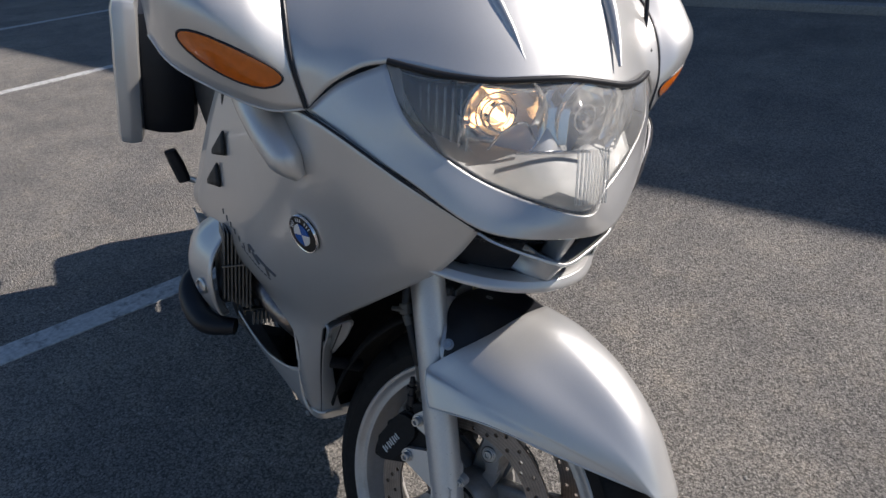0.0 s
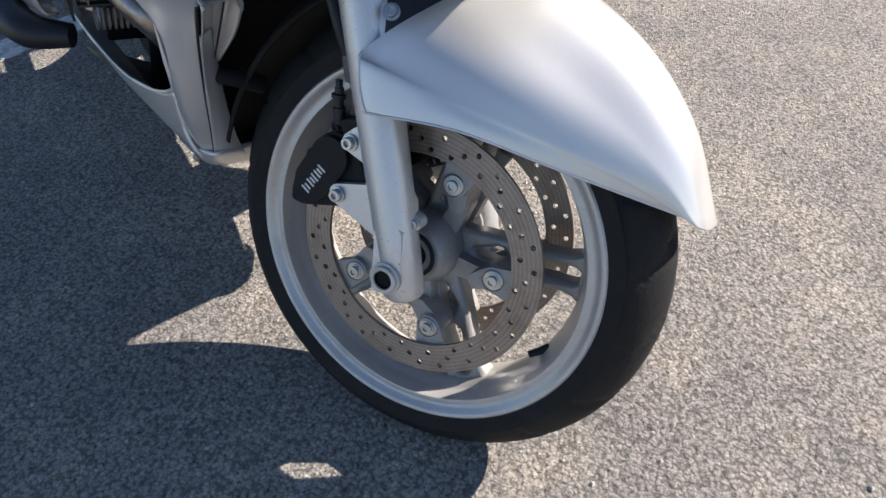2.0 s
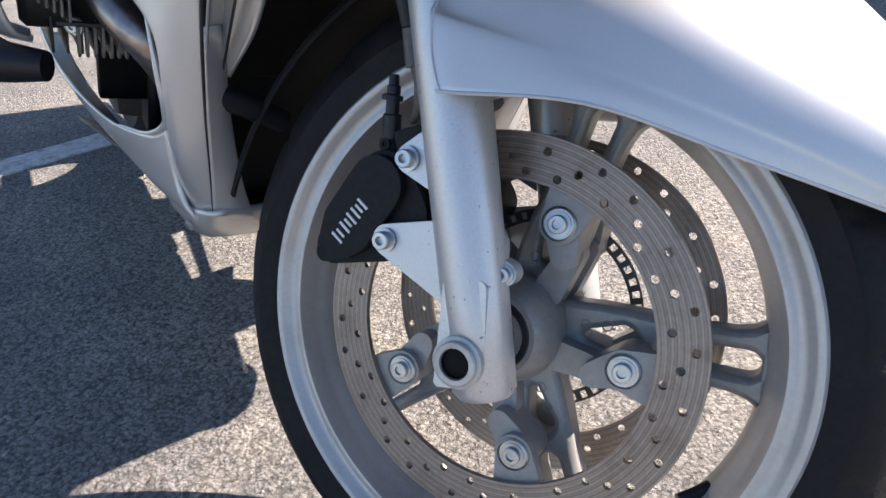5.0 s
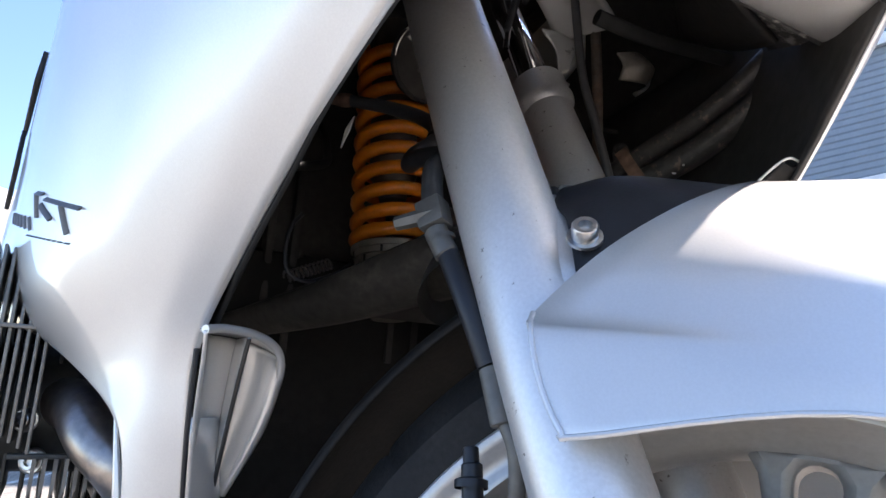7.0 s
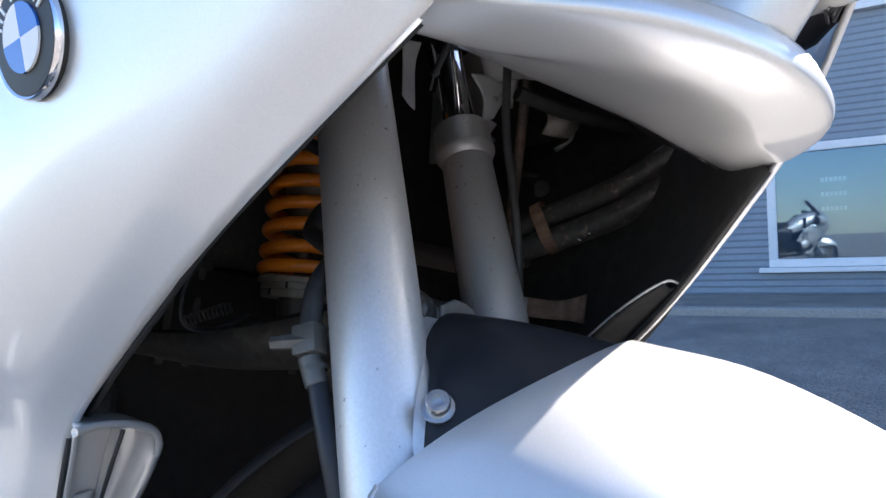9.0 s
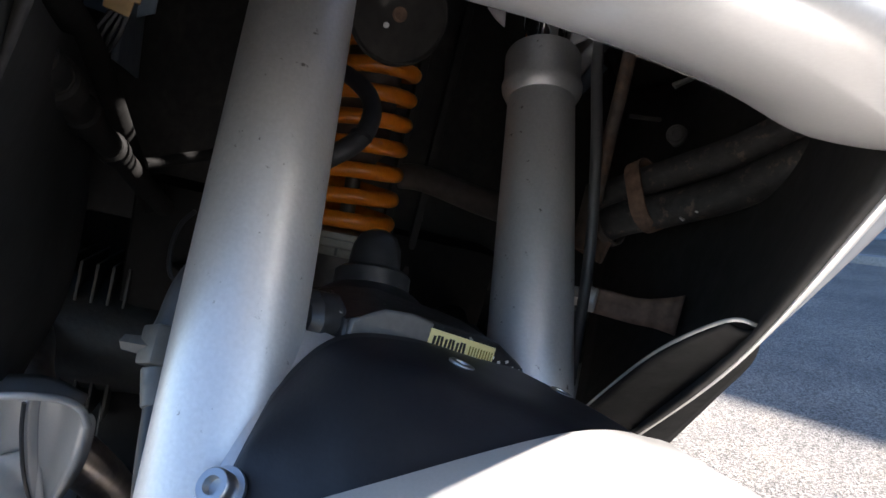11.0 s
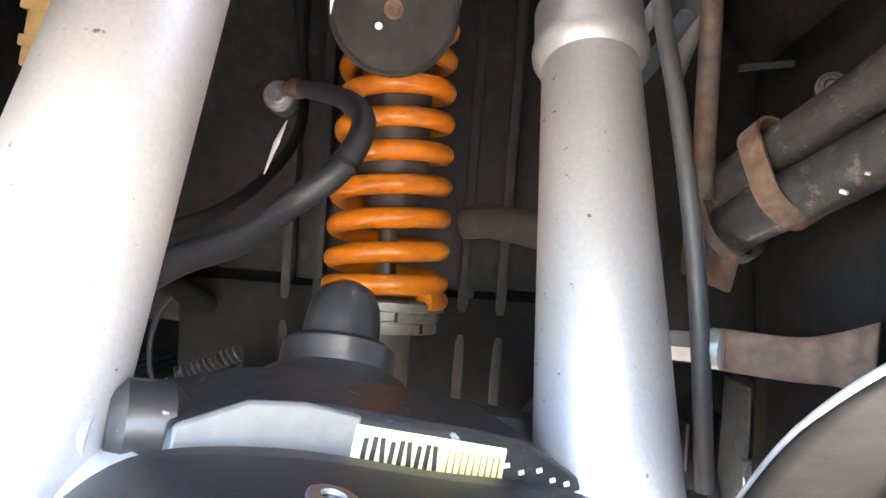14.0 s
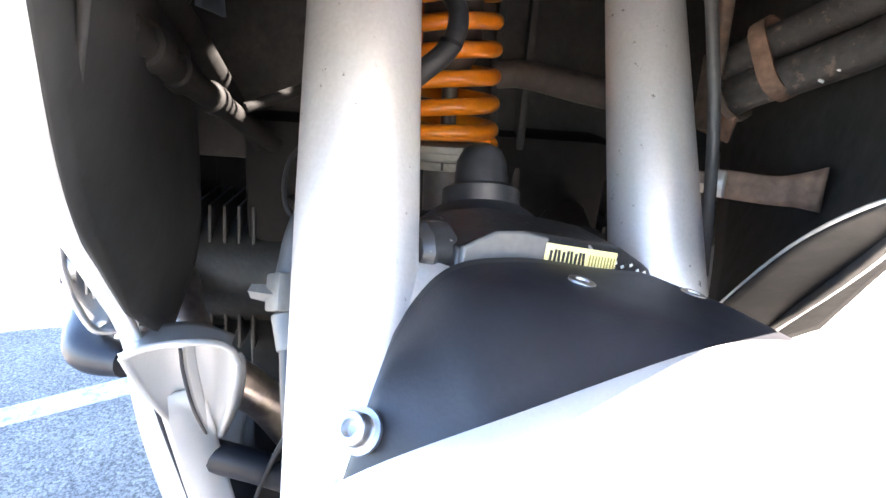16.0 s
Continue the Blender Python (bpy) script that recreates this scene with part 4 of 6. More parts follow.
hs = body("looped_hose", tube(B(), [BJ, BJ + Vector((-0.012, 0.006, 0.026)), (-0.142, -0.062, 0.37), (-0.186, -0.057, 0.384), (-0.222, -0.047, 0.393), (-0.245, -0.031, 0.412), (-0.251, -0.013, 0.428), (-0.257, -0.005, 0.44), (-0.273, -0.002, 0.457), (-0.294, -0.009, 0.472), (-0.317, -0.028, 0.484), (-0.342, -0.057, 0.493)],
                                  [0.0064, 0.0064, 0.0066, 0.0068, 0.007, 0.0072, 0.0072, 0.007, 0.0068, 0.0066, 0.0062, 0.0055], 16, 7), HOSE, "thick black rubber hose looping beside the spring")
part("cable_tie", lathe(B(), [(0.007, -0.0015), (0.008, -0.0013), (0.008, 0.0013), (0.007, 0.0015)], axis_m((-0.2545, -0.0075, 0.436), (-0.25, 0.3, 1)), 18), BLACKPLASTIC, hs)
part("hose_end", lathe(B(), [(0.0062, -0.004), (0.0068, 0), (0.0068, 0.006), (0.0062, 0.008), (0.0045, 0.016), (0, 0.017)], axis_m((-0.342, -0.057, 0.493), (-0.65, -0.75, 0.1)), 18), RUST, hs)
body("wire_loom", tube(B(), [(-0.27, -0.14, 0.385), (-0.3, -0.09, 0.408), (-0.345, -0.072, 0.44), (-0.38, -0.066, 0.475), (-0.41, -0.075, 0.52), (-0.4, -0.085, 0.6)], 0.004, 10, 6), SHADEBLACK, "thin black wiring loom")
# highlight on a bracket edge, modelled as a thin white sliver
for p, q in (((-0.318, -0.0685, 0.434), (-0.32, -0.0575, 0.468)),):
    body("edge_glint", tube(B(), [p, (-0.3195, -0.0628, 0.4535), q], [0.0006, 0.0028, 0.0006], 8, 5, flat=0.5), WHITEINK, "white sliver standing for the highlight on a bracket's metal edge")
body("frame_bolt", bolt(rod(B(), (-0.43, -0.094, 0.502), (-0.408, -0.092, 0.502), 0.012), (-0.408, -0.092, 0.502), (1, 0, 0), 0.006, 0.006), STEEL, "zinc bolt on the black frame")

# ----- pipes, clamp and cable on the bike's left -----
pipe_a = body("oil_pipe", tube(B(), [(-0.262, 0.178, 0.432), (-0.24, 0.189, 0.446), (-0.2, 0.205, 0.464), (-0.15, 0.22, 0.486), (-0.09, 0.235, 0.528), (-0.05, 0.24, 0.588)], 0.0105, 16, 5), GRIME, "rust-flecked black oil pipe")
pipe_b = body("oil_pipe", tube(B(), [(-0.262, 0.18, 0.408), (-0.24, 0.19, 0.422), (-0.2, 0.207, 0.438), (-0.15, 0.226, 0.462), (-0.08, 0.245, 0.513), (-0.04, 0.25, 0.578)], 0.0125, 16, 5), GRIME, "rust-flecked black oil pipe")
# sunlit glints along the pipe, set on as small white blocks
for p in ((-0.17, 0.213, 0.443), (-0.178, 0.207, 0.437), (-0.155, 0.222, 0.452), (-0.185, 0.203, 0.43)):
    part("chip_or_glint", block(B(), (0.0035, 0.0015, 0.0016), pose(*p, 30, 20, 30), 0.0005), WHITEINK, pipe_b, "white spot standing for a sunlit glint by the pipe")
CLAMPDIR = Vector((0.78, 0.4, 0.49)).normalized()
straps = []
for u, wide in ((-0.012, 0.006), (0.02, 0.012)):
    mid = Vector((-0.246, 0.1862, 0.4305)) + CLAMPDIR * u
    cm = axis_m(mid, CLAMPDIR)
    ca, cb2 = (cm.inverted() @ (mid + Vector((0, 0, dz))) for dz in (0.0125, -0.0125))
    ring = [[(c.x, c.y, r) for c, r in ((ca, 0.0125 + g), (cb2, 0.0145 + g))] for g in (0.0026, 0.001)]
    straps.append(plate(B(), hull(ring[0], 20), wide, cm, [hull(ring[1], 20)]))
clamp = body("pipe_clamp", straps[1], RUST, "rusty strap clamp holding two pipes")
part("strap", straps[0], BROWNSTEEL, clamp)
part("clamp_lug", block(B(), (0.014, 0.008, 0.05), pose(-0.258, 0.172, 0.418, 0, 0, 20), 0.002), BROWNSTEEL, clamp)
part("clamp_lug", block(B(), (0.026, 0.004, 0.02), pose(-0.25, 0.178, 0.399, 0, 14, 28), 0.0015), RUST, clamp)
rb = net(B(), [[(-0.222, 0.174, 0.371), (-0.205, 0.198, 0.371), (-0.196, 0.211, 0.375), (-0.187, 0.222, 0.381)],
               [(-0.222, 0.174, 0.353), (-0.205, 0.198, 0.353), (-0.196, 0.211, 0.354), (-0.187, 0.222, 0.353)]], 4)
rust = body("rusty_bracket", rb, RUST, "flat rusty steel bracket", thick=0.006)
part("rivet", block(B(), (0.006, 0.006, 0.005), pose(-0.197, 0.207, 0.366, 0, 0, 50), 0.001), STEEL, rust)
nb = rod(B(), (-0.23, 0.154, 0.361), (-0.219, 0.17, 0.362), 0.0075, seg=6)
rod(nb, (-0.22, 0.168, 0.362), (-0.216, 0.174, 0.362), 0.009)
part("nut", nb, CAST, rust, "grey hexagon nut")
body("control_cable", tube(B(), [(-0.23, 0.125, 0.62), (-0.232, 0.137, 0.53), (-0.224, 0.148, 0.47), (-0.216, 0.157, 0.41), (-0.214, 0.163, 0.36), (-0.217, 0.17, 0.3)], 0.0042, 10, 6), CABLE, "thin grey control cable")
body("rusty_stay", tube(B(), [(-0.248, 0.17, 0.43), (-0.246, 0.168, 0.47), (-0.243, 0.166, 0.53), (-0.24, 0.162, 0.6)], 0.0052, 12, 4), BROWNSTEEL, "brown weathered steel stay")
for p in ((-0.3, 0.252, 0.503), (-0.17, 0.27, 0.50)):
    body("panel_screw", bolt(rod(B(), p, (p[0] - 0.02, p[1] + 0.02, p[2]), 0.009), p, (0.8, -0.5, 0), 0.006, 0.005), DULLZINC, "zinc panel screw")
# connector and wiring on the bike's right
cb = block(B(), (0.014, 0.016, 0.042), pose(-0.255, -0.168, 0.494, -8, 6, 12), 0.002)
conn = body("plug_connector", cb, TANPLASTIC, "tan plastic plug connector with wires")
for k, z in enumerate((0.505, 0.486)):
    part("clip", block(B(), (0.017, 0.02, 0.006), pose(-0.255, -0.168, z, -8, 6, 12), 0.001), TANPLASTIC, conn)
wbm = B()
for k in range(4):
    tube(wbm, [(-0.256, -0.164 - 0.003 * k, 0.475), (-0.26, -0.17 - 0.004 * k, 0.455), (-0.28, -0.19 + 0.004 * k, 0.43), (-0.33, -0.2, 0.42)], 0.0018, 6, 5)
part("wire", wbm, HOSE, conn)
body("wire_cover", tube(B(), [(-0.255, -0.165, 0.515), (-0.262, -0.16, 0.545), (-0.29, -0.15, 0.6)], 0.009, 12, 5), BLACKPLASTIC, "black cable sleeve")
HARD = [(-0.095, -0.163, 0.431), (-0.118, -0.163, 0.426), (-0.151, -0.163, 0.42), (-0.199, -0.163, 0.407), (-0.278, -0.163, 0.389), (-0.36, -0.158, 0.366), (-0.45, -0.15, 0.34)]
ch = body("corrugated_hose", tube(B(), HARD, 0.0085, 14, 8), SHADEBLACK, "dusty thick black hose with ribbed collars")
for k, wide in ((1, 0.011), (2, 0.0115), (3, 0.0105), (4, 0.0105)):
    d = Vector(HARD[k]) - Vector(HARD[k - 1])
    part("hose_collar", rod(B(), Vector(HARD[k]) - d.normalized() * 0.011, Vector(HARD[k]) + d.normalized() * 0.011, wide, seg=20, edge=0.002), SHADEBLACK, ch)
body("frame_stay", tube(B(), [(-0.106, -0.168, 0.467), (-0.143, -0.168, 0.458), (-0.187, -0.168, 0.449), (-0.239, -0.168, 0.433), (-0.301, -0.168, 0.408), (-0.38, -0.165, 0.372), (-0.46, -0.16, 0.335)], 0.0085, 12, 6, flat=0.55), SHADEBLACK, "flat black frame stay")
part("plug_cap", block(B(), (0.016, 0.02, 0.022), pose(-0.25, -0.1665, 0.5285, -8, 6, 12), 0.002), WHITEINK, conn, "white plug cap")
# small pieces above the far fork leg
body("grey_stay", tube(B(), [(-0.283, 0.13, 0.503), (-0.283, 0.143, 0.524), (-0.283, 0.158, 0.55)], 0.0058, 10, 4, flat=0.35), CAST, "grey flat metal stay")
body("grey_stay", tube(B(), [(-0.3, 0.128, 0.478), (-0.3, 0.15, 0.506), (-0.3, 0.172, 0.54)], 0.0062, 10, 4, flat=0.35), SHELL, "dull grey flat metal stay")
body("pale_bracket", net(B(), [[(-0.25, 0.1, 0.575), (-0.252, 0.124, 0.58), (-0.25, 0.142, 0.575)], [(-0.25, 0.118, 0.558), (-0.25, 0.13, 0.562), (-0.248, 0.141, 0.56)], [(-0.25, 0.121, 0.531), (-0.25, 0.127, 0.536), (-0.25, 0.133, 0.54)]], 5), PALE, "pale curved bracket beside the fork tube", thick=0.002)
body("pale_bracket", net(B(), [[(-0.25, 0.142, 0.585), (-0.25, 0.156, 0.587)], [(-0.25, 0.145, 0.553), (-0.25, 0.155, 0.557)]], 4), PALE, "pale bracket in the opening", thick=0.002)
# white sheet added to imitate the brightness of the gap behind the tube
body("bright_gap_sheet", net(B(), [[(-0.34, 0.07, 0.625), (-0.34, 0.082, 0.628), (-0.34, 0.093, 0.63)], [(-0.34, 0.075, 0.598), (-0.342, 0.083, 0.6), (-0.34, 0.09, 0.602)], [(-0.34, 0.079, 0.567), (-0.34, 0.088, 0.56), (-0.34, 0.0965, 0.556)]], 5), FRAME, "added white sheet standing for the bright opening behind the fork tube", thick=0.002)
shell = net(B(), [[(-0.222, 0.173, 0.5605), (-0.215, 0.193, 0.564), (-0.222, 0.218, 0.565)], [(-0.216, 0.1745, 0.545), (-0.205, 0.194, 0.547), (-0.214, 0.216, 0.551)], [(-0.222, 0.1745, 0.531), (-0.216, 0.194, 0.5315), (-0.222, 0.2135, 0.537)]], 6)
holder = body("lamp_shell", shell, COLLAR, "pale back of a lamp housing", thick=0.002)
part("shell_foot", tube(B(), [(-0.22, 0.2135, 0.538), (-0.22, 0.208, 0.531), (-0.22, 0.192, 0.5205)], 0.0015, 8, 4), CAST, holder)
body("small_bar", block(B(), (0.004, 0.028, 0.0035), pose(-0.27, 0.204, 0.503, 8, 0, 0), 0.001), DARK, "small dusty cross bar")
body("nose_rib", tube(B(), [(-0.15, 0.08, 0.5275), (-0.15, 0.125, 0.527), (-0.15, 0.158, 0.53), (-0.15, 0.24, 0.54)], 0.0065, 10, 5, flat=0.7), LINER, "dusty dark rib under the nose")
body("thin_rod", tube(B(), [(-0.22, 0.194, 0.519), (-0.22, 0.211, 0.534), (-0.22, 0.219, 0.556)], 0.0012, 8, 5), STEEL, "thin bare steel rod")
# small return spring and cables low beside the shock absorber
A0, A1 = Vector((-0.31, -0.109, 0.31)), Vector((-0.31, -0.071, 0.327))
am = axis_m(A0, A1 - A0)
body("return_spring", tube(B(), [am @ Vector((0.0045 * math.cos(0.7 * k), 0.0045 * math.sin(0.7 * k), (A1 - A0).length * k / 100)) for k in range(101)], 0.001, 6, 1), GRIME, "small dark steel return spring")
body("thin_cable", tube(B(), [(-0.29, -0.106, 0.359), (-0.29, -0.114, 0.347), (-0.29, -0.117, 0.328), (-0.29, -0.113, 0.31), (-0.29, -0.097, 0.305), (-0.29, -0.075, 0.314), (-0.29, -0.062, 0.324)], 0.0017, 8, 6), BLACKPLASTIC, "thin black cable low beside the spring")

# ----- bodywork -----
SEAM = [(0.099, -0.1, 0.534), (0.05, -0.18, 0.581), (-0.06, -0.273, 0.636), (-0.25, -0.288, 0.607), (-0.54, -0.3, 0.57)]
SIDE = [SEAM,
        [(0.075, -0.112, 0.49), (0.03, -0.184, 0.52), (-0.085, -0.262, 0.548), (-0.27, -0.291, 0.52), (-0.57, -0.313, 0.5)],
        [(0.043, -0.129, 0.449), (0.005, -0.175, 0.455), (-0.11, -0.243, 0.46), (-0.29, -0.292, 0.435), (-0.6, -0.322, 0.43)],
        [(-0.052, -0.1645, 0.364), (-0.08, -0.2, 0.382), (-0.17, -0.248, 0.382), (-0.32, -0.29, 0.36), (-0.63, -0.328, 0.365)],
        [(-0.1505, -0.1835, 0.2845), (-0.175, -0.212, 0.295), (-0.235, -0.25, 0.305), (-0.36, -0.281, 0.287), (-0.66, -0.329, 0.295)]]
# the panel runs on into the narrow leg before the cylinder
SIDE += [[(-0.197, -0.1905, 0.239), (-0.219, -0.211, 0.242), (-0.256, -0.2265, 0.241), (-0.318, -0.243, 0.232), (-0.42, -0.272, 0.255)],
         [(-0.2145, -0.187, 0.19), (-0.23, -0.203, 0.19), (-0.245, -0.214, 0.19), (-0.256, -0.219, 0.19), (-0.272, -0.219, 0.195)],
         [(-0.238, -0.178, 0.12), (-0.246, -0.194, 0.12), (-0.252, -0.204, 0.122), (-0.258, -0.209, 0.126), (-0.262, -0.21, 0.13)],
         [(-0.258, -0.168, 0.05), (-0.262, -0.184, 0.053), (-0.268, -0.194, 0.06), (-0.28, -0.199, 0.073), (-0.305, -0.2, 0.086)],
         [(-0.272, -0.162, 0.002), (-0.284, -0.17, 0.0), (-0.295, -0.176, 0.002), (-0.31, -0.182, 0.008), (-0.335, -0.187, 0.025)]]
BEAM = [[(-0.305, -0.2, 0.088), (-0.345, -0.21, 0.068), (-0.43, -0.237, 0.06), (-0.62, -0.258, 0.055), (-0.9, -0.265, 0.045), (-1.3, -0.262, 0.03)],
        [(-0.3, -0.192, 0.035), (-0.36, -0.207, 0.035), (-0.46, -0.237, 0.043), (-0.66, -0.256, 0.043), (-0.92, -0.264, 0.033), (-1.3, -0.262, 0.022)],
        [(-0.285, -0.178, -0.005), (-0.385, -0.2, 0.0), (-0.5, -0.23, 0.024), (-0.7, -0.249, 0.029), (-0.94, -0.258, 0.02), (-1.3, -0.258, 0.012)],
        [(-0.3, -0.14, -0.04), (-0.39, -0.16, -0.03), (-0.5, -0.19, -0.005), (-0.7, -0.21, 0.0), (-0.94, -0.22, 0.0), (-1.3, -0.22, 0.0)]]
SPOILER = [[(-0.34, -0.192, 0.0), (-0.3, -0.182, 0.004), (-0.26, -0.166, 0.01), (-0.262, -0.14, 0.012), (-0.27, -0.1, 0.012), (-0.272, 0, 0.012)],
           [(-0.355, -0.186, -0.018), (-0.32, -0.18, -0.016), (-0.282, -0.168, -0.016), (-0.282, -0.142, -0.024), (-0.29, -0.1, -0.028), (-0.292, 0, -0.03)],
           [(-0.375, -0.175, -0.032), (-0.345, -0.17, -0.04), (-0.32, -0.158, -0.042), (-0.322, -0.14, -0.045), (-0.34, -0.1, -0.047), (-0.345, 0, -0.048)]]
for flip in (False, True):
    s = 1 if flip else -1
    sheet = net(B(), SIDE, 9, flip)
    on = drape(sheet)
    side = body("side_fairing", sheet, SILVER, "silver painted side fairing panel", thick=0.004)
    lowr = body("lower_fairing", net(B(), BEAM, 7, flip), SILVER, "silver lower fairing beam under the cylinder", thick=0.004)
    part("front_spoiler", net(B(), SPOILER, 5, flip), SILVER, lowr, thick=0.004)
    part("seam_gasket", tube(B(), [(x, s * -y, z) for x, y, z in SEAM], 0.0019, 8, 7), BLACKPLASTIC, side, "black rubber seam")
    part("worn_edge", tube(B(), [(x, s * y, z) for x, y, z in ((-0.268, 0.221, 0.2), (-0.263, 0.213, 0.15), (-0.27, 0.207, 0.115), (-0.305, 0.2015, 0.089), (-0.345, 0.211, 0.07), (-0.4, 0.229, 0.063))], [0.001, 0.0035, 0.0028, 0.0034, 0.002, 0.001], 8, 5), PALE, side, "pale worn edge of the panel opening")
    part("edge_gap", tube(B(), [(x, s * y, z) for x, y, z in ((-0.1975, 0.1895, 0.239), (-0.2135, 0.1862, 0.19), (-0.2365, 0.1775, 0.12), (-0.2565, 0.1675, 0.05), (-0.2705, 0.1615, 0.002))], 0.0016, 8, 6), BLACKPLASTIC, side)
    part("return_flange", net(B(), [[(-0.212, s * 0.187, 0.2), (-0.225, s * 0.172, 0.2), (-0.238, s * 0.165, 0.2)], [(-0.237, s * 0.178, 0.12), (-0.246, s * 0.162, 0.117), (-0.256, s * 0.152, 0.115)], [(-0.257, s * 0.168, 0.05), (-0.26, s * 0.15, 0.045), (-0.266, s * 0.135, 0.04)],
                                   [(-0.271, s * 0.162, 0.003), (-0.269, s * 0.14, 0.0), (-0.272, s * 0.118, -0.004)]], 5), SILVER, side, thick=0.003)
    LIPLINE = [SIDE[k][0] for k in range(2, 9)]
    roll = 0.5 if s < 0 else 0.2
    part("rolled_lip", net(B(), [[(x, y, z) for x, y, z in LIPLINE], [(x - 0.002 * roll, y + 0.006 * roll, z + 0.001 * roll) for x, y, z in LIPLINE], [(x - 0.009 * roll, y + 0.0075 * roll, z + 0.003 * roll) for x, y, z in LIPLINE]], 6, flip), SILVER, side)
    # air scoop blister
    part("scoop", tube(B(), [(x, s * y, z) for x, y, z in ((-0.4, 0.286, 0.625), (-0.3, 0.298, 0.622), (-0.2, 0.302, 0.612), (-0.13, 0.296, 0.592), (-0.095, 0.284, 0.566), (-0.085, 0.268, 0.545))], [0.012, 0.026, 0.028, 0.028, 0.024, 0.008], 18, 6), SILVER, side)
    # engine-heat vents
    for x, z in ((-0.475, 0.475), (-0.505, 0.408)):
        a, c, d = (x + 0.035, z + 0.034), (x + 0.056, z - 0.004), (x - 0.048, z - 0.032)
        rows = [[on(a[0] + (d[0] - a[0]) * u / 5 + (c[0] - a[0]) * (1 - u / 5) * v / 4, a[1] + (d[1] - a[1]) * u / 5 + (c[1] - a[1]) * (1 - u / 5) * v / 4, s, 0.006)[0] for v in range(5)] for u in range(5)]
        vb = net(B(), [[(p.x, p.y, p.z) for p in r] for r in rows], 1)
        part("vent", vb, DARK, side, "dark heat vent", thick=0.004)
    # round badge in plain shapes, and the model mark as plain strokes
    du = on(-0.1, 0.447, s)[0] - on(-0.155, 0.447, s)[0]
    dv = on(-0.127, 0.474, s)[0] - on(-0.127, 0.42, s)[0]
    bn = du.cross(dv).normalized()
    bn = bn if bn.y * s > 0 else -bn
    bp = sum((on(-0.127 + dx, 0.447 + dz, s)[0] for dx, dz in ((0.02, 0), (-0.02, 0), (0, 0.02), (0, -0.02))), Vector()) / 4 + bn * 0.0035
    em = axis_m(bp, bn)
    badge = body("badge", lathe(B(), [(0.0292, -0.009), (0.0292, 0.0012), (0.028, 0.0026), (0.02, 0.003), (0, 0.0035)], em, 40), INK, "round black badge with blue and white quarters")
    part("badge_rim", lathe(B(), [(0.0282, 0.0024), (0.0294, 0.003), (0.0302, 0.0016), (0.0302, -0.001)], em, 40), CHROME, badge)
    for q in range(4):
        pts = [(0, 0), *((0.0172 * math.cos(radians(90 * q + 9 * k + 12)), 0.0172 * math.sin(radians(90 * q + 9 * k + 12))) for k in range(11))]
        part("quarter", plate(B(), pts, 0.0012, em @ Matrix.Translation((0, 0, 0.0033))), WHITEINK if q % 2 else BLUEINK, badge, smooth=False)
    for k in range(9):
        a = radians(40 + 12 * k + (14 if k > 2 else 0) + (14 if k > 5 else 0))
        part("badge_bar", block(B(), (0.0016, 0.0055, 0.001), em @ pose(0.0228 * math.cos(a), 0.0228 * math.sin(a), 0.0032, 0, 0, math.degrees(a) + 90)), WHITEINK, badge, smooth=False)
    strokes = [(-0.452 + 0.0205 * k, 0.361 - 0.005 * k, -0.45 + 0.0205 * k, 0.351 - 0.005 * k, 0.0017) for k in range(6)]
    strokes += [(-0.32, 0.347, -0.322, 0.33, 0.0027), (-0.318, 0.347, -0.3, 0.342, 0.0025), (-0.309, 0.337, -0.289, 0.323, 0.0027), (-0.296, 0.338, -0.243, 0.322, 0.0026), (-0.268, 0.328, -0.267, 0.31, 0.0028)]
    strokes += [(-0.362 + 0.0098 * k, 0.325 - 0.0022 * k, -0.3555 + 0.0098 * k, 0.3235 - 0.0022 * k, 0.0009) for k in range(10)]
    for x0, z0, x1, z1, r in strokes:
        part("model_mark", tube(B(), [on(x0 + (x1 - x0) * t / 4, z0 + (z1 - z0) * t / 4, s, 0.0008)[0] for t in range(5)], r, 6, 1, flat=0.3), MARKGREY, side)
    # brake cooling duct beside the wheel
    DUCT = [[(-0.169, 0.192, 0.247), (-0.203, 0.183, 0.248), (-0.216, 0.168, 0.2485), (-0.219, 0.152, 0.246), (-0.213, 0.1405, 0.241), (-0.208, 0.136, 0.237), (-0.214, 0.133, 0.234)],
            [(-0.178, 0.19, 0.232), (-0.21, 0.181, 0.232), (-0.221, 0.166, 0.231), (-0.224, 0.151, 0.229), (-0.218, 0.14, 0.227), (-0.2155, 0.135, 0.226), (-0.222, 0.132, 0.223)],
            [(-0.202, 0.186, 0.2), (-0.225, 0.177, 0.199), (-0.234, 0.165, 0.198), (-0.236, 0.154, 0.197), (-0.23, 0.144, 0.195), (-0.227, 0.14, 0.194), (-0.236, 0.137, 0.191)],
            [(-0.236, 0.178, 0.156), (-0.25, 0.171, 0.154), (-0.254, 0.164, 0.153), (-0.254, 0.159, 0.152), (-0.25, 0.155, 0.152), (-0.248, 0.154, 0.152), (-0.254, 0.152, 0.152)]]
    duct = body("cooling_duct", net(B(), [[(x, s * y, z) for x, y, z in r] for r in DUCT], 5), SILVER, "silver scoop-shaped air duct with an upright vane", thick=0.002)
    part("duct_rim", tube(B(), [(-0.17, s * 0.191, 0.2475), (-0.18, s * 0.178, 0.25), (-0.19, s * 0.16, 0.2495), (-0.2, s * 0.145, 0.2455), (-0.207, s * 0.137, 0.238), (-0.215, s * 0.134, 0.226)], 0.0026, 10, 6), SILVER, duct)
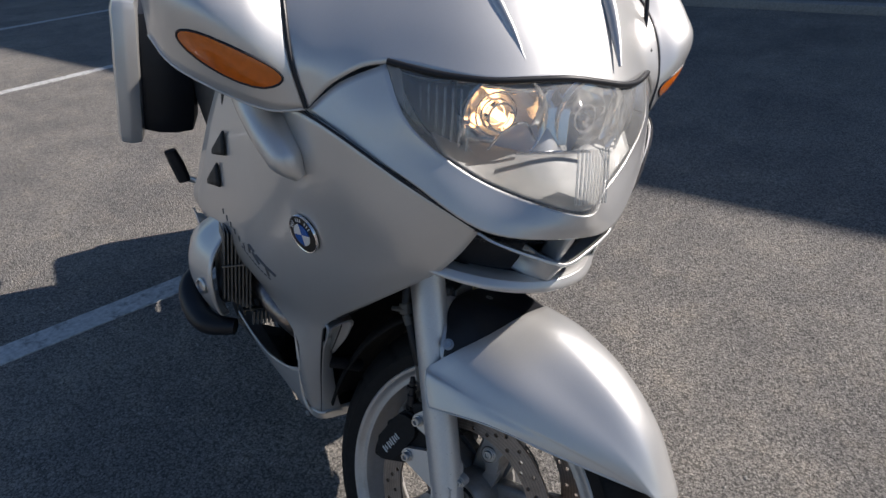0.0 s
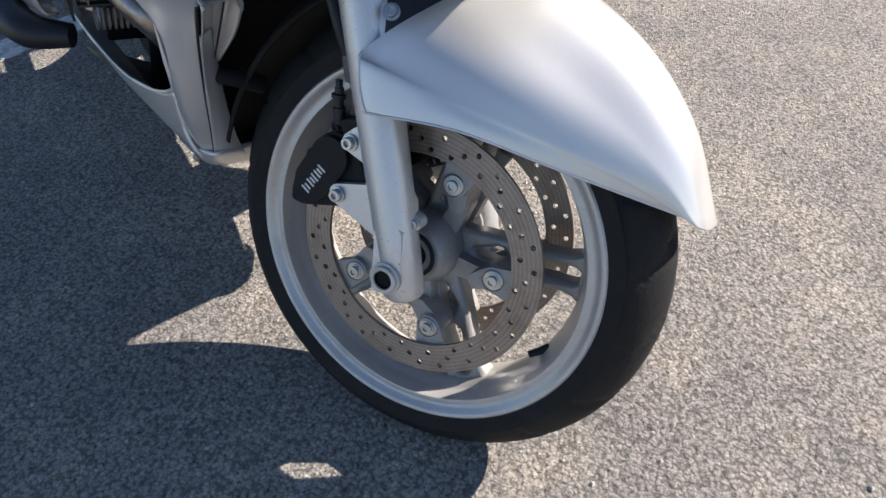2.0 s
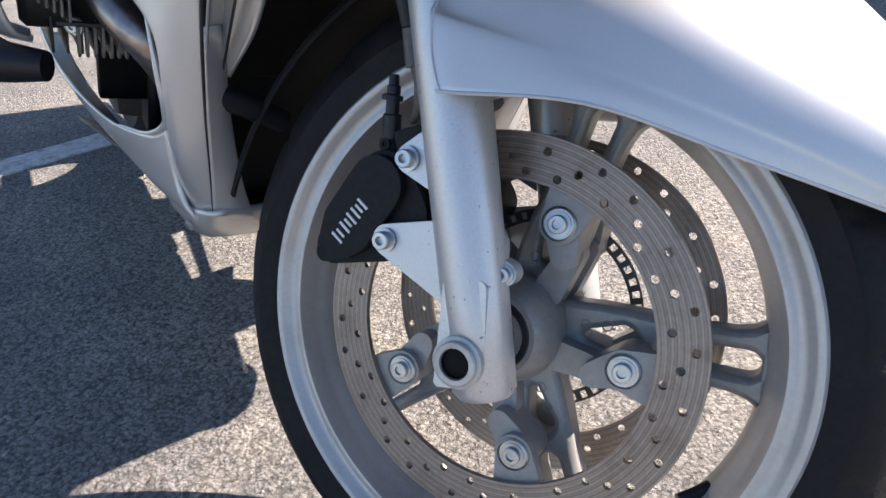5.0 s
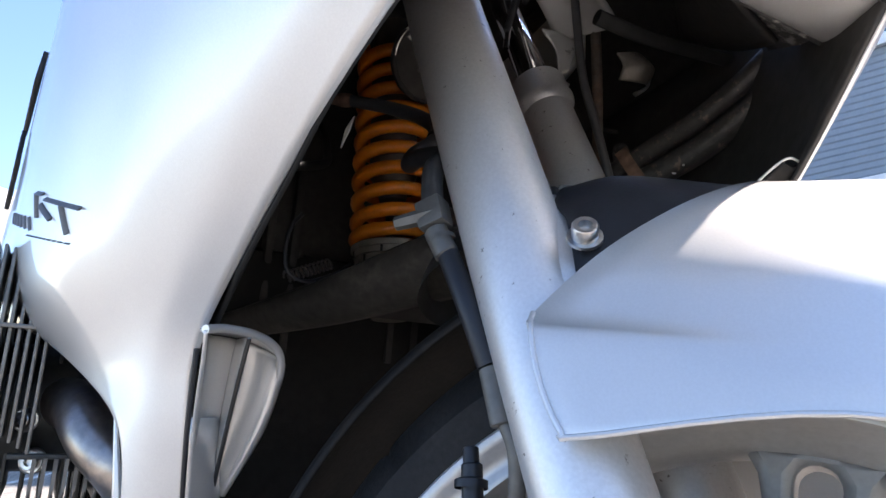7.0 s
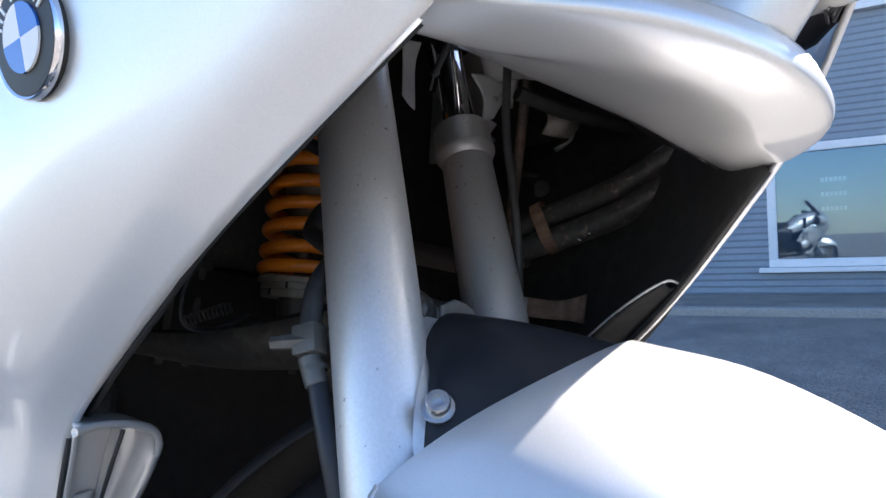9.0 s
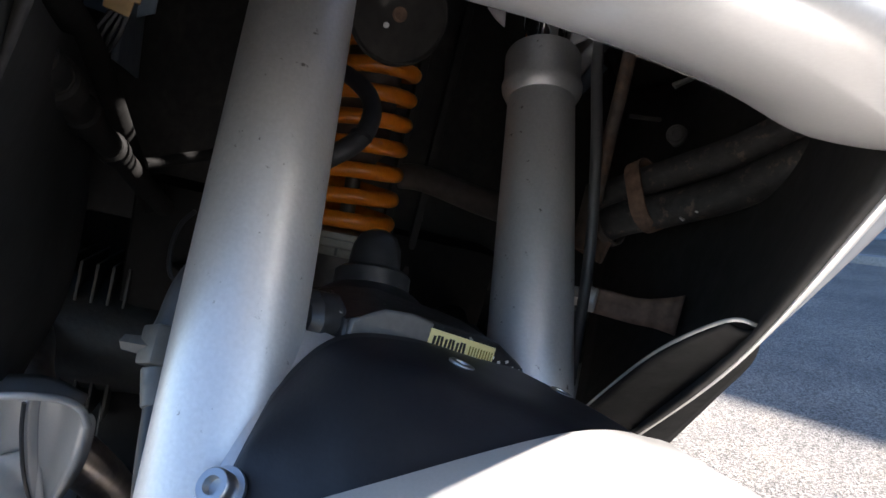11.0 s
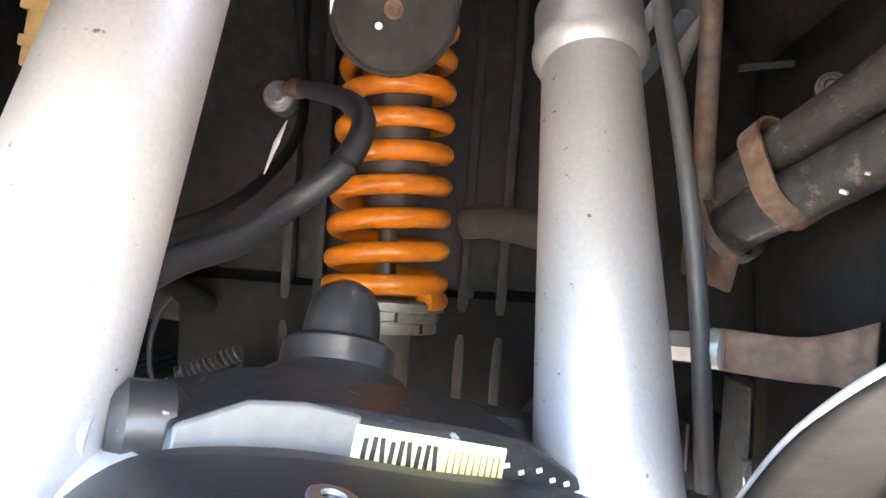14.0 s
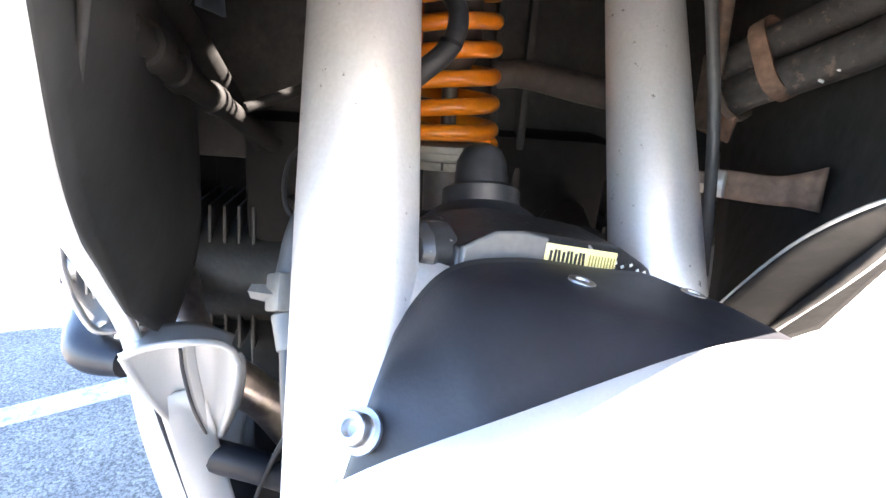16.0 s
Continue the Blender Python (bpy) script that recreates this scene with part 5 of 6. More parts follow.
    part("duct_roof", net(B(), [[(-0.171, s * 0.191, 0.249), (-0.19, s * 0.16, 0.2505), (-0.208, s * 0.137, 0.24)], [(-0.21, s * 0.19, 0.251), (-0.22, s * 0.162, 0.251), (-0.22, s * 0.137, 0.243)]], 5), SILVER, duct, thick=0.002)
    vane = net(B(), [[(-0.188, s * 0.163, 0.2475), (-0.22, s * 0.164, 0.2475)], [(-0.197, s * 0.164, 0.225), (-0.226, s * 0.165, 0.225)], [(-0.217, s * 0.164, 0.19), (-0.238, s * 0.164, 0.19)], [(-0.243, s * 0.162, 0.153), (-0.253, s * 0.162, 0.153)]], 4)
    part("vane", vane, SILVER, duct, thick=0.0022)
    part("duct_rib", tube(B(), [(-0.1875, s * 0.1625, 0.246), (-0.1965, s * 0.1635, 0.225), (-0.2165, s * 0.1635, 0.19), (-0.2425, s * 0.1615, 0.154)], 0.0013, 8, 5), DARKPAINT, duct)
    part("mount_strut", tube(B(), [(-0.25, s * 0.185, 0.14), (-0.255, s * 0.14, 0.125), (-0.262, s * 0.095, 0.105)], 0.0125, 14, 5), BLACKPLASTIC, duct, "black rubber-covered strut below the duct")
    # handlebar pod with mirror and turn signal
    grow = 1.0 if s < 0 else 0.82
    POD = [[(-0.06, 0.272, 0.642), (-0.088, 0.31, 0.634), (-0.13, 0.36, 0.646), (-0.18, 0.41, 0.668), (-0.26, 0.43, 0.69)], [(-0.072, 0.289, 0.7), (-0.075, 0.34, 0.715), (-0.1, 0.392, 0.735), (-0.15, 0.428, 0.75), (-0.26, 0.438, 0.76)],
           [(-0.108, 0.291, 0.765), (-0.105, 0.34, 0.775), (-0.125, 0.39, 0.785), (-0.17, 0.42, 0.79), (-0.27, 0.43, 0.8)], [(-0.18, 0.283, 0.822), (-0.175, 0.33, 0.83), (-0.19, 0.38, 0.835), (-0.22, 0.41, 0.835), (-0.3, 0.42, 0.835)],
           [(-0.25, 0.27, 0.845), (-0.26, 0.32, 0.85), (-0.27, 0.36, 0.85), (-0.29, 0.39, 0.85), (-0.32, 0.4, 0.85)]]
    under = [[(x, y, z) for x, y, z in POD[0]], [(-0.14, 0.275, 0.64), (-0.16, 0.31, 0.636), (-0.2, 0.35, 0.65), (-0.24, 0.38, 0.668), (-0.29, 0.4, 0.69)]]
    POD, under = ([[(x, s * (0.272 + (y - 0.272) * grow), z) for x, y, z in r] for r in rr] for rr in (POD, under))
    pod = body("mirror_pod", net(B(), POD, 7), SILVER, "silver handlebar pod with an amber turn signal", thick=0.004)
    part("pod_floor", net(B(), under, 6), SILVER, pod, thick=0.003)
    fine = [curve_points(r, 8) for r in POD]
    cols = [curve_points(c, 8) for c in zip(*fine)]

    def pod_at(u, v):
        """The place on the pod at column u and row v, both counted in the coarse net, pushed out a little."""
        i, k = min(int(u * 8), len(cols) - 2), min(int(v * 8), len(cols[0]) - 2)
        a, b, c, d = cols[i][k], cols[i + 1][k], cols[i][k + 1], cols[i + 1][k + 1]
        fu, fv = u * 8 - i, v * 8 - k
        nrm = (b - a).cross(c - a).normalized()
        nrm = nrm if nrm.dot(a - Vector((-0.25, s * 0.34, 0.74))) > 0 else -nrm
        return a.lerp(b, fu).lerp(c.lerp(d, fu), fv), nrm

    lrows = []
    for a in range(7):
        row = []
        for b in range(25):
            q, r = 2 * math.pi * b / 24, a / 6
            u, v = 1.47 + 1.13 * r * math.cos(q), 0.55 + 0.26 * r * math.sin(q) - 0.02 * math.cos(q) * r
            p, nrm = pod_at(u, v)
            row.append(p + nrm * (0.004 - 0.0035 * r ** 3))
        lrows.append(row)
    lens = B()
    net(lens, lrows, 1)
    bmesh.ops.remove_doubles(lens, verts=lens.verts, dist=1e-5)
    part("turn_signal", lens, AMBER, pod, "amber turn signal lens")
    rim = B()
    tube(rim, [p + Vector((0, 0, 0)) for p in lrows[-1]], 0.0016, 6, 1)
    part("signal_rim", rim, BLACKPLASTIC, pod, "thin dark gasket")
    part("pod_seam", tube(B(), [(x + 0.001, y, z) for x, y, z in (r[0] for r in POD)], 0.0028, 8, 6), BLACKPLASTIC, pod)

# cowl side between seam and headlight, and the hood above it
COWL = [[(0.157, 0, 0.542), (0.112, -0.098, 0.538), (0.05, -0.178, 0.584), (-0.008, -0.232, 0.615), (-0.06, -0.271, 0.64)],
        [(0.164, 0, 0.557), (0.1115, -0.0855, 0.5595), (0.061, -0.156, 0.597), (0.012, -0.208, 0.638), (-0.032, -0.24, 0.68)],
        [(0.166, 0, 0.574), (0.108, -0.07, 0.583), (0.07, -0.13, 0.609), (0.034, -0.18, 0.652), (-0.001, -0.197, 0.709)]]
HOOD = [[(0.086, 0, 0.714), (0.068, -0.1, 0.705), (-0.001, -0.197, 0.7092), (-0.032, -0.244, 0.6822), (-0.06, -0.271, 0.6402)],
        [(0.045, 0, 0.768), (0.026, -0.1, 0.763), (-0.035, -0.195, 0.76), (-0.06, -0.266, 0.716), (-0.073, -0.289, 0.7)],
        [(-0.02, 0, 0.832), (-0.035, -0.1, 0.826), (-0.085, -0.19, 0.815), (-0.098, -0.255, 0.782), (-0.109, -0.291, 0.765)],
        [(-0.12, 0, 0.91), (-0.13, -0.1, 0.9), (-0.16, -0.18, 0.875), (-0.172, -0.24, 0.845), (-0.181, -0.283, 0.822)]]
cowl = body("nose_cowl", net(B(), both(COWL), 8), SILVER, "silver painted nose cowl round the headlight", thick=0.004)
part("hood", net(B(), both(HOOD), 8), SILVER, cowl, thick=0.004)

for y0, y1 in ((-0.053, -0.085), (0.088, 0.108)):
    part("hood_ridge", tube(B(), [(0.066, y0, 0.729), (0.04, y0 + (y1 - y0) * 0.3, 0.7605), (0.008, y0 + (y1 - y0) * 0.65, 0.793), (-0.034, y1, 0.8275)], [0.002, 0.006, 0.008, 0.009], 12, 6, flat=0.55), SILVER, cowl)
rodb = tube(B(), [(-0.075, 0.247, 0.722), (-0.082, 0.25, 0.76), (-0.1, 0.252, 0.82), (-0.13, 0.252, 0.9)], 0.0035, 10, 5)
rod(rodb, (-0.07, 0.245, 0.722), (-0.064, 0.246, 0.738), 0.009)
part("strap", rodb, BLACKPLASTIC, cowl, "black strap with a clip")

# ----- headlight -----
OUT = [(0.166, 0, 0.573), (0.108, 0.07, 0.582), (0.07, 0.13, 0.608), (0.034, 0.18, 0.651), (-0.001, 0.196, 0.708)]
TOP = [(0.086, 0, 0.713), (0.079, 0.05, 0.709), (0.066, 0.1, 0.704), (0.036, 0.15, 0.704), (-0.001, 0.196, 0.709)]


def lens_rows(push):
    rows = []
    for k, t in enumerate((0.0, 0.2, 0.45, 0.7, 0.9, 1.0)):
        bulge = push * math.sin(math.pi * t) ** 0.7 if 0 < t < 1 else 0.0
        row = []
        for o, u in zip(OUT, TOP):
            p = Vector(o).lerp(Vector(u), t)
            q = p + Vector((0.9, p.y * 1.2, 0.15)).normalized() * (bulge * (1 - abs(p.y) / 0.22))
            row.append((q.x, q.y, q.z))
        rows.append([*((x, -y, z) for x, y, z in row[::-1]), *row[1:]])
    return rows


lamp = body("headlight", net(B(), [[(x - 0.05 - 0.02 * (abs(y) < 0.15), y * 0.94, z + (0.01 if k < 3 else -0.012)) for x, y, z in row] for k, row in enumerate(lens_rows(0.0))], 4), PALE,
            "large clear headlight unit with a lit bulb", thick=0.002)
lens = part("lens", net(B(), lens_rows(0.022), 6), CLEAR, lamp, "clear polycarbonate lens")
lens.visible_shadow = False
part("lens_frame", tube(B(), [(x + 0.002, -y, z + 0.003) for x, y, z in TOP[::-1]] + [(x + 0.002, y, z + 0.003) for x, y, z in TOP[1:]], 0.004, 10, 6), BLACKPLASTIC, lamp, "black gasket above the lens")
for s in (-1, 1):
    bowl_m = axis_m((0.045, s * 0.062, 0.66), (1, s * 0.1, -0.02))
    part("reflector_bowl", lathe(B(), [(0.018, -0.04), (0.026, -0.037), (0.042, -0.022), (0.052, 0.0), (0.056, 0.018)], bowl_m, 40), REFLECTOR, lamp, "mirrored reflector bowl", thick=0.0015)
    bb = lathe(B(), [(0, 0.012), (0.004, 0.011), (0.0055, 0.004), (0.0055, -0.02), (0.01, -0.03), (0.018, -0.04)], bowl_m, 24)
    part("bulb", bb, BULB if s < 0 else CHROME, lamp, "lit halogen bulb" if s < 0 else "")
    part("shield_ring", lathe(B(), [(0.016, 0.006), (0.019, 0.006), (0.019, -0.004), (0.016, -0.004)], bowl_m, 32, closed=True), CHROME, lamp)
    wing = net(B(), [[(0.03, s * 0.12, 0.695), (0.02, s * 0.15, 0.695), (0.005, s * 0.178, 0.7)], [(0.045, s * 0.115, 0.64), (0.03, s * 0.15, 0.655), (0.01, s * 0.175, 0.68)], [(0.06, s * 0.1, 0.602), (0.045, s * 0.13, 0.62), (0.03, s * 0.16, 0.65)]], 4)
    part("side_reflector", wing, BLACKPLASTIC, lamp, "dark smoked side of the headlight", thick=0.002)
    for k in range(9):
        y = s * (0.112 + 0.0075 * k)
        x = 0.062 - 0.0066 * k
        fl = tube(B(), [(x, y, 0.622 + 0.0042 * k), (x, y * 1.01, 0.655 + 0.002 * k), (x - 0.006, y * 1.01, 0.692)], 0.0016, 6, 3)
        part("flute", fl, CLEAR, lamp, "clear rib")
for k in range(10):
    y = -0.012 + 0.0052 * k
    x = 0.158 - 0.16 * abs(y)
    fb = tube(B(), [(x, y, 0.584), (x - 0.006, y, 0.615), (x - 0.014, y, 0.648)], 0.0013, 6, 3)
    part("flute", fb, CLEAR, lamp, "clear rib")
part("shelf_edge", block(B(), (0.006, 0.11, 0.003), pose(0.088, -0.005, 0.627, 0, 0, 0), 0.001), CHROME, lamp, "bright thin shelf edge")
for r in (0.012, 0.018, 0.026):
    part("bulb_ring", lathe(B(), [(r, 0.0), (r + 0.0012, 0.0012), (r + 0.0024, 0.0)], axis_m((0.03 + r * 0.25, -0.062, 0.66), (1, -0.1, -0.02)), 36), CHROME, lamp)
part("wire_shield", tube(B(), [(0.075, -0.09, 0.628), (0.08, -0.075, 0.652), (0.082, -0.05, 0.662), (0.08, -0.03, 0.64)], 0.0016, 8, 5), CHROME, lamp)
# faceted mirror wall between and beside the bowls
wall = [[(0.03 + 0.014 * math.cos(9 * u + v) + 0.02 * math.sin(2.1 * v + 5 * u), -0.118 + 0.236 * u, 0.628 + 0.068 * v / 3) for u in (0, 0.1, 0.2, 0.34, 0.45, 0.52, 0.6, 0.7, 0.84, 0.94, 1)] for v in range(4)]
part("mirror_wall", net(B(), wall, 3), REFLECTOR, lamp, "mirrored wall of the headlight", thick=0.001)
for cx, cy, cz, w, h, ry, rz in ((0.06, -0.012, 0.675, 0.02, 0.05, 16, 24), (0.062, 0.012, 0.652, 0.03, 0.045, -12, -18), (0.052, 0.1, 0.662, 0.024, 0.06, 6, 30)):
    part("facet", block(B(), (0.002, w, h), pose(cx, cy, cz, 0, ry, rz), 0.0008), REFLECTOR, lamp, smooth=False)
part("lower_reflector", net(B(), [[(0.02, -0.15, 0.652), (0.045, -0.09, 0.63), (0.08, 0, 0.622), (0.045, 0.09, 0.63), (0.02, 0.15, 0.652)], [(0.045, -0.145, 0.63), (0.08, -0.085, 0.605), (0.128, 0, 0.59), (0.08, 0.085, 0.605), (0.045, 0.145, 0.63)],
                                  [(0.06, -0.14, 0.619), (0.1, -0.077, 0.5885), (0.158, 0, 0.5785), (0.1, 0.077, 0.5885), (0.06, 0.14, 0.619)]], 6), SHELFGREY, lamp, "grey lower shelf of the headlight", thick=0.002)

# ----- beak: intakes, divider and lip -----
REC = [[(0.15, 0, 0.545), (0.125, 0.06, 0.545), (0.1, 0.098, 0.538), (0.06, 0.13, 0.53)],
       [(0.1, 0, 0.515), (0.085, 0.05, 0.515), (0.06, 0.085, 0.512), (0.03, 0.11, 0.505)],
       [(0.085, 0, 0.47), (0.07, 0.05, 0.47), (0.045, 0.085, 0.468), (0.015, 0.105, 0.465)],
       [(0.1, 0, 0.462), (0.082, 0.06, 0.463), (0.045, 0.1, 0.467), (0.0, 0.13, 0.476)]]
beak = body("air_intake", net(B(), both([[(x, -y, z) for x, y, z in r] for r in REC]), 6), BLACKPLASTIC, "black air intakes under the headlight", thick=0.004)
LIP = [[(0.118, 0, 0.466), (0.102, 0.062, 0.467), (0.056, 0.114, 0.468), (-0.012, 0.168, 0.477)],
       [(0.122, 0, 0.455), (0.106, 0.066, 0.456), (0.058, 0.122, 0.458), (-0.008, 0.176, 0.471)],
       [(0.116, 0, 0.449), (0.099, 0.066, 0.45), (0.05, 0.122, 0.454), (-0.01, 0.178, 0.467)],
       [(0.085, 0, 0.4475), (0.072, 0.052, 0.4485), (0.03, 0.1, 0.453), (-0.013, 0.173, 0.4662)],
       [(0.04, 0, 0.459), (0.031, 0.052, 0.4595), (0.004, 0.105, 0.463), (-0.016, 0.174, 0.4672)],
       [(0.0, 0, 0.4715), (-0.005, 0.054, 0.4715), (-0.018, 0.11, 0.4725), (-0.019, 0.1755, 0.4685)],
       [(-0.034, 0, 0.484), (-0.034, 0.055, 0.484), (-0.033, 0.115, 0.482), (-0.022, 0.177, 0.4702)]]
UNDER = [[(-0.0345, 0, 0.4848), (-0.0345, 0.055, 0.4848), (-0.0335, 0.115, 0.4828), (-0.0225, 0.177, 0.471)],
         [(-0.033, 0, 0.496), (-0.033, 0.055, 0.496), (-0.034, 0.118, 0.494), (-0.034, 0.186, 0.485)],
         [(-0.045, 0, 0.52), (-0.047, 0.06, 0.52), (-0.056, 0.12, 0.515), (-0.08, 0.2, 0.505)]]
part("intake_floor", net(B(), both([[(x, -y, z) for x, y, z in r] for r in UNDER]), 5), CRUST, beak, "mud-crusted black flange under the intakes", thick=0.003)
lip = part("lip", net(B(), both([[(x, -y, z) for x, y, z in r] for r in LIP]), 6), SILVER, beak, "silver blade under the intakes", thick=0.002)
part("lip_floor", net(B(), both([[(x, -y, z) for x, y, z in r] for r in (LIP[0], [(0.107, 0, 0.4685), (0.092, 0.058, 0.4695), (0.045, 0.107, 0.4705), (-0.018, 0.16, 0.4795)], [(0.09, 0, 0.467), (0.074, 0.052, 0.468), (0.03, 0.098, 0.469), (-0.026, 0.15, 0.478)])]), 6), SILVER, lip)
part("keel_wall", net(B(), both([[(0.1165, 0, 0.4665), (0.11, -0.012, 0.467), (0.098, -0.024, 0.468), (0.074, -0.034, 0.4695)], [(0.131, 0, 0.486), (0.121, -0.011, 0.487), (0.104, -0.02, 0.488), (0.074, -0.028, 0.489)],
                                 [(0.1435, 0, 0.501), (0.131, -0.012, 0.504), (0.11, -0.022, 0.508), (0.076, -0.03, 0.512)]]), 6), SILVER, beak, "silver keel between the lower intakes", thick=0.002)
DIV = [[(0.148, 0, 0.518), (0.137, 0.038, 0.526), (0.116, 0.085, 0.54), (0.1, 0.102, 0.548)],
       [(0.146, 0, 0.513), (0.135, 0.038, 0.521), (0.114, 0.085, 0.536), (0.098, 0.102, 0.544)],
       [(0.118, 0, 0.512), (0.108, 0.035, 0.518), (0.09, 0.07, 0.528), (0.075, 0.09, 0.536)]]
part("divider", net(B(), both([[(x, -y, z - 0.014) for x, y, z in r] for r in DIV]), 5), SILVER, beak, "silver divider blade between the intakes", thick=0.003)
part("spine", net(B(), both([[(0.15, 0, 0.542), (0.147, -0.004, 0.54), (0.12, -0.006, 0.54)], [(0.13, 0, 0.5), (0.126, -0.004, 0.5), (0.1, -0.006, 0.5)], [(0.112, 0, 0.455), (0.108, -0.006, 0.456), (0.09, -0.008, 0.458)]]), 5), SILVER, beak, thick=0.002)
gb = B()
for k in range(14):
    for s in (-1, 1):
        y = s * (0.02 + 0.0055 * k)
        rod(gb, (0.13 - abs(y) * 0.33, y, 0.538), (0.12 - abs(y) * 0.33, y, 0.516), 0.0009, seg=6)
for k in range(4):
    for s in (-1, 1):
        rod(gb, (0.127 - 0.004 * k, s * 0.015, 0.535 - 0.0055 * k), (0.097 - 0.004 * k, s * 0.096, 0.535 - 0.0055 * k), 0.0009, seg=6)
part("grille", gb, DARKPAINT, beak)
# dark tray above the fork, closing the nose from below
TRAY = [[(-0.04, 0, 0.505), (-0.042, -0.05, 0.505), (-0.046, -0.11, 0.502), (-0.06, -0.18, 0.495)],
        [(-0.052, 0, 0.54), (-0.058, -0.06, 0.54), (-0.08, -0.12, 0.535), (-0.11, -0.2, 0.52)],
        [(-0.07, 0, 0.6), (-0.09, -0.08, 0.6), (-0.13, -0.15, 0.59), (-0.18, -0.22, 0.57)]]
body("nose_tray", net(B(), both(TRAY), 6), DARK, "grimy black tray under the nose", thick=0.004)
INNER = [[(0.0415, 0.127, 0.449), (0.0, 0.166, 0.5), (-0.07, 0.225, 0.6)], [(-0.053, 0.163, 0.364), (-0.1, 0.21, 0.42), (-0.17, 0.26, 0.575)], [(-0.153, 0.1815, 0.2845), (-0.22, 0.238, 0.36), (-0.3, 0.268, 0.56)], [(-0.25, 0.2, 0.23), (-0.36, 0.252, 0.31), (-0.49, 0.283, 0.56)]]
body("inner_panel", net(B(), INNER, 6), DUSTY, "dusty black inner fairing panel", thick=0.003)
body("inner_panel", net(B(), [[(0.02, -0.118, 0.46), (-0.03, -0.15, 0.52), (-0.07, -0.22, 0.6)], [(-0.1, -0.18, 0.35), (-0.13, -0.21, 0.42), (-0.17, -0.255, 0.58)], [(-0.2, -0.195, 0.3), (-0.26, -0.235, 0.37), (-0.3, -0.262, 0.57)],
                              [(-0.3, -0.225, 0.27), (-0.36, -0.25, 0.34), (-0.49, -0.28, 0.57)]], 6), DARK, "dusty black inner fairing panel", thick=0.003)
for s in (-1,):
    body("fairing_liner", net(B(), [[(0.041, s * 0.1275, 0.449), (-0.09, s * 0.152, 0.44), (-0.17, s * 0.17, 0.445), (-0.255, s * 0.178, 0.45)], [(-0.053, s * 0.163, 0.365), (-0.12, s * 0.162, 0.375), (-0.19, s * 0.17, 0.378), (-0.26, s * 0.172, 0.38)],
                                    [(-0.108, s * 0.1735, 0.3185), (-0.16, s * 0.17, 0.313), (-0.21, s * 0.172, 0.302), (-0.26, s * 0.172, 0.295)], [(-0.155, s * 0.1815, 0.281), (-0.195, s * 0.182, 0.255), (-0.222, s * 0.186, 0.243), (-0.255, s * 0.188, 0.236)]], 5), LINER,
         "dusty dark liner inside the fairing", thick=0.003)
    # added panel whose pale blue stands for sky light inside the fairing
    body("sky_tint_panel", net(B(), [[(-0.398, -0.178, 0.5), (-0.4, -0.2, 0.49), (-0.39, -0.229, 0.49)], [(-0.398, -0.178, 0.56), (-0.402, -0.2, 0.56), (-0.392, -0.231, 0.56)], [(-0.4, -0.18, 0.64), (-0.402, -0.2, 0.64), (-0.395, -0.228, 0.64)]], 4), BLUEGREY, "added panel deep inside the fairing, light blue-grey for sky light on it", thick=0.003)
    # silver inner side; its bluish reflection is painted in as blue-grey
    body("inner_shell", net(B(), [[(-0.32, s * 0.185, 0.45), (-0.34, s * 0.195, 0.54), (-0.37, s * 0.205, 0.64)], [(-0.4, s * 0.192, 0.45), (-0.42, s * 0.2, 0.55), (-0.44, s * 0.212, 0.65)], [(-0.472, s * 0.2, 0.45), (-0.472, s * 0.208, 0.55), (-0.472, s * 0.22, 0.66)]], 4), SHELL,
         "inner side of the silver fairing, coloured dull blue-grey for reflected sky", thick=0.003)
for s in (-1, 1):
    body("belly_pan", net(B(), [[(-0.285, s * 0.168, 0.0), (-0.29, s * 0.09, -0.03), (-0.29, 0, -0.045)], [(-0.43, s * 0.21, 0.01), (-0.43, s * 0.1, -0.045), (-0.43, 0, -0.06)], [(-0.66, s * 0.25, 0.0), (-0.66, s * 0.1, -0.06), (-0.66, 0, -0.07)]], 4), BLACKPLASTIC,
         "dark inner floor of the lower fairing", thick=0.003)
bulk = body("bulkhead", block(B(), (0.02, 0.605, 0.46), pose(-0.485, 0, 0.55), 0.005), DARK, "dark oily bulkhead behind the fork")
# near-black plates: the shade behind the fork is in their colour
part("lower_plate", block(B(), (0.02, 0.46, 0.4), pose(-0.57, 0, 0.25), 0.005), SHADEBLACK, bulk)
part("side_plate", block(B(), (0.015, 0.13, 0.24), pose(-0.575, -0.245, 0.36), 0.004), SHADEBLACK, bulk)
part("side_plate", block(B(), (0.015, 0.2, 0.55), pose(-0.545, 0.245, 0.26), 0.004), DARK, bulk)
COVER = [[(-0.07, 0, 0.6), (-0.09, -0.08, 0.6), (-0.13, -0.15, 0.59), (-0.16, -0.25, 0.57)],
         [(-0.17, 0, 0.69), (-0.17, -0.08, 0.69), (-0.18, -0.17, 0.66), (-0.2, -0.267, 0.565)],
         [(-0.3, 0, 0.72), (-0.3, -0.08, 0.72), (-0.3, -0.18, 0.69), (-0.31, -0.275, 0.56)],
         [(-0.49, 0, 0.72), (-0.49, -0.08, 0.72), (-0.49, -0.18, 0.69), (-0.49, -0.288, 0.56)]]
body("upper_cover", net(B(), COVER, 5), DARK, "black cover above the fork", thick=0.004)
OPEN = [[(x, -y, z) for x, y, z in row] for row in COVER]
oc = net(B(), [OPEN[0], [Vector(a).lerp(Vector(b), 0.55) for a, b in zip(OPEN[0], OPEN[1])]], 5)
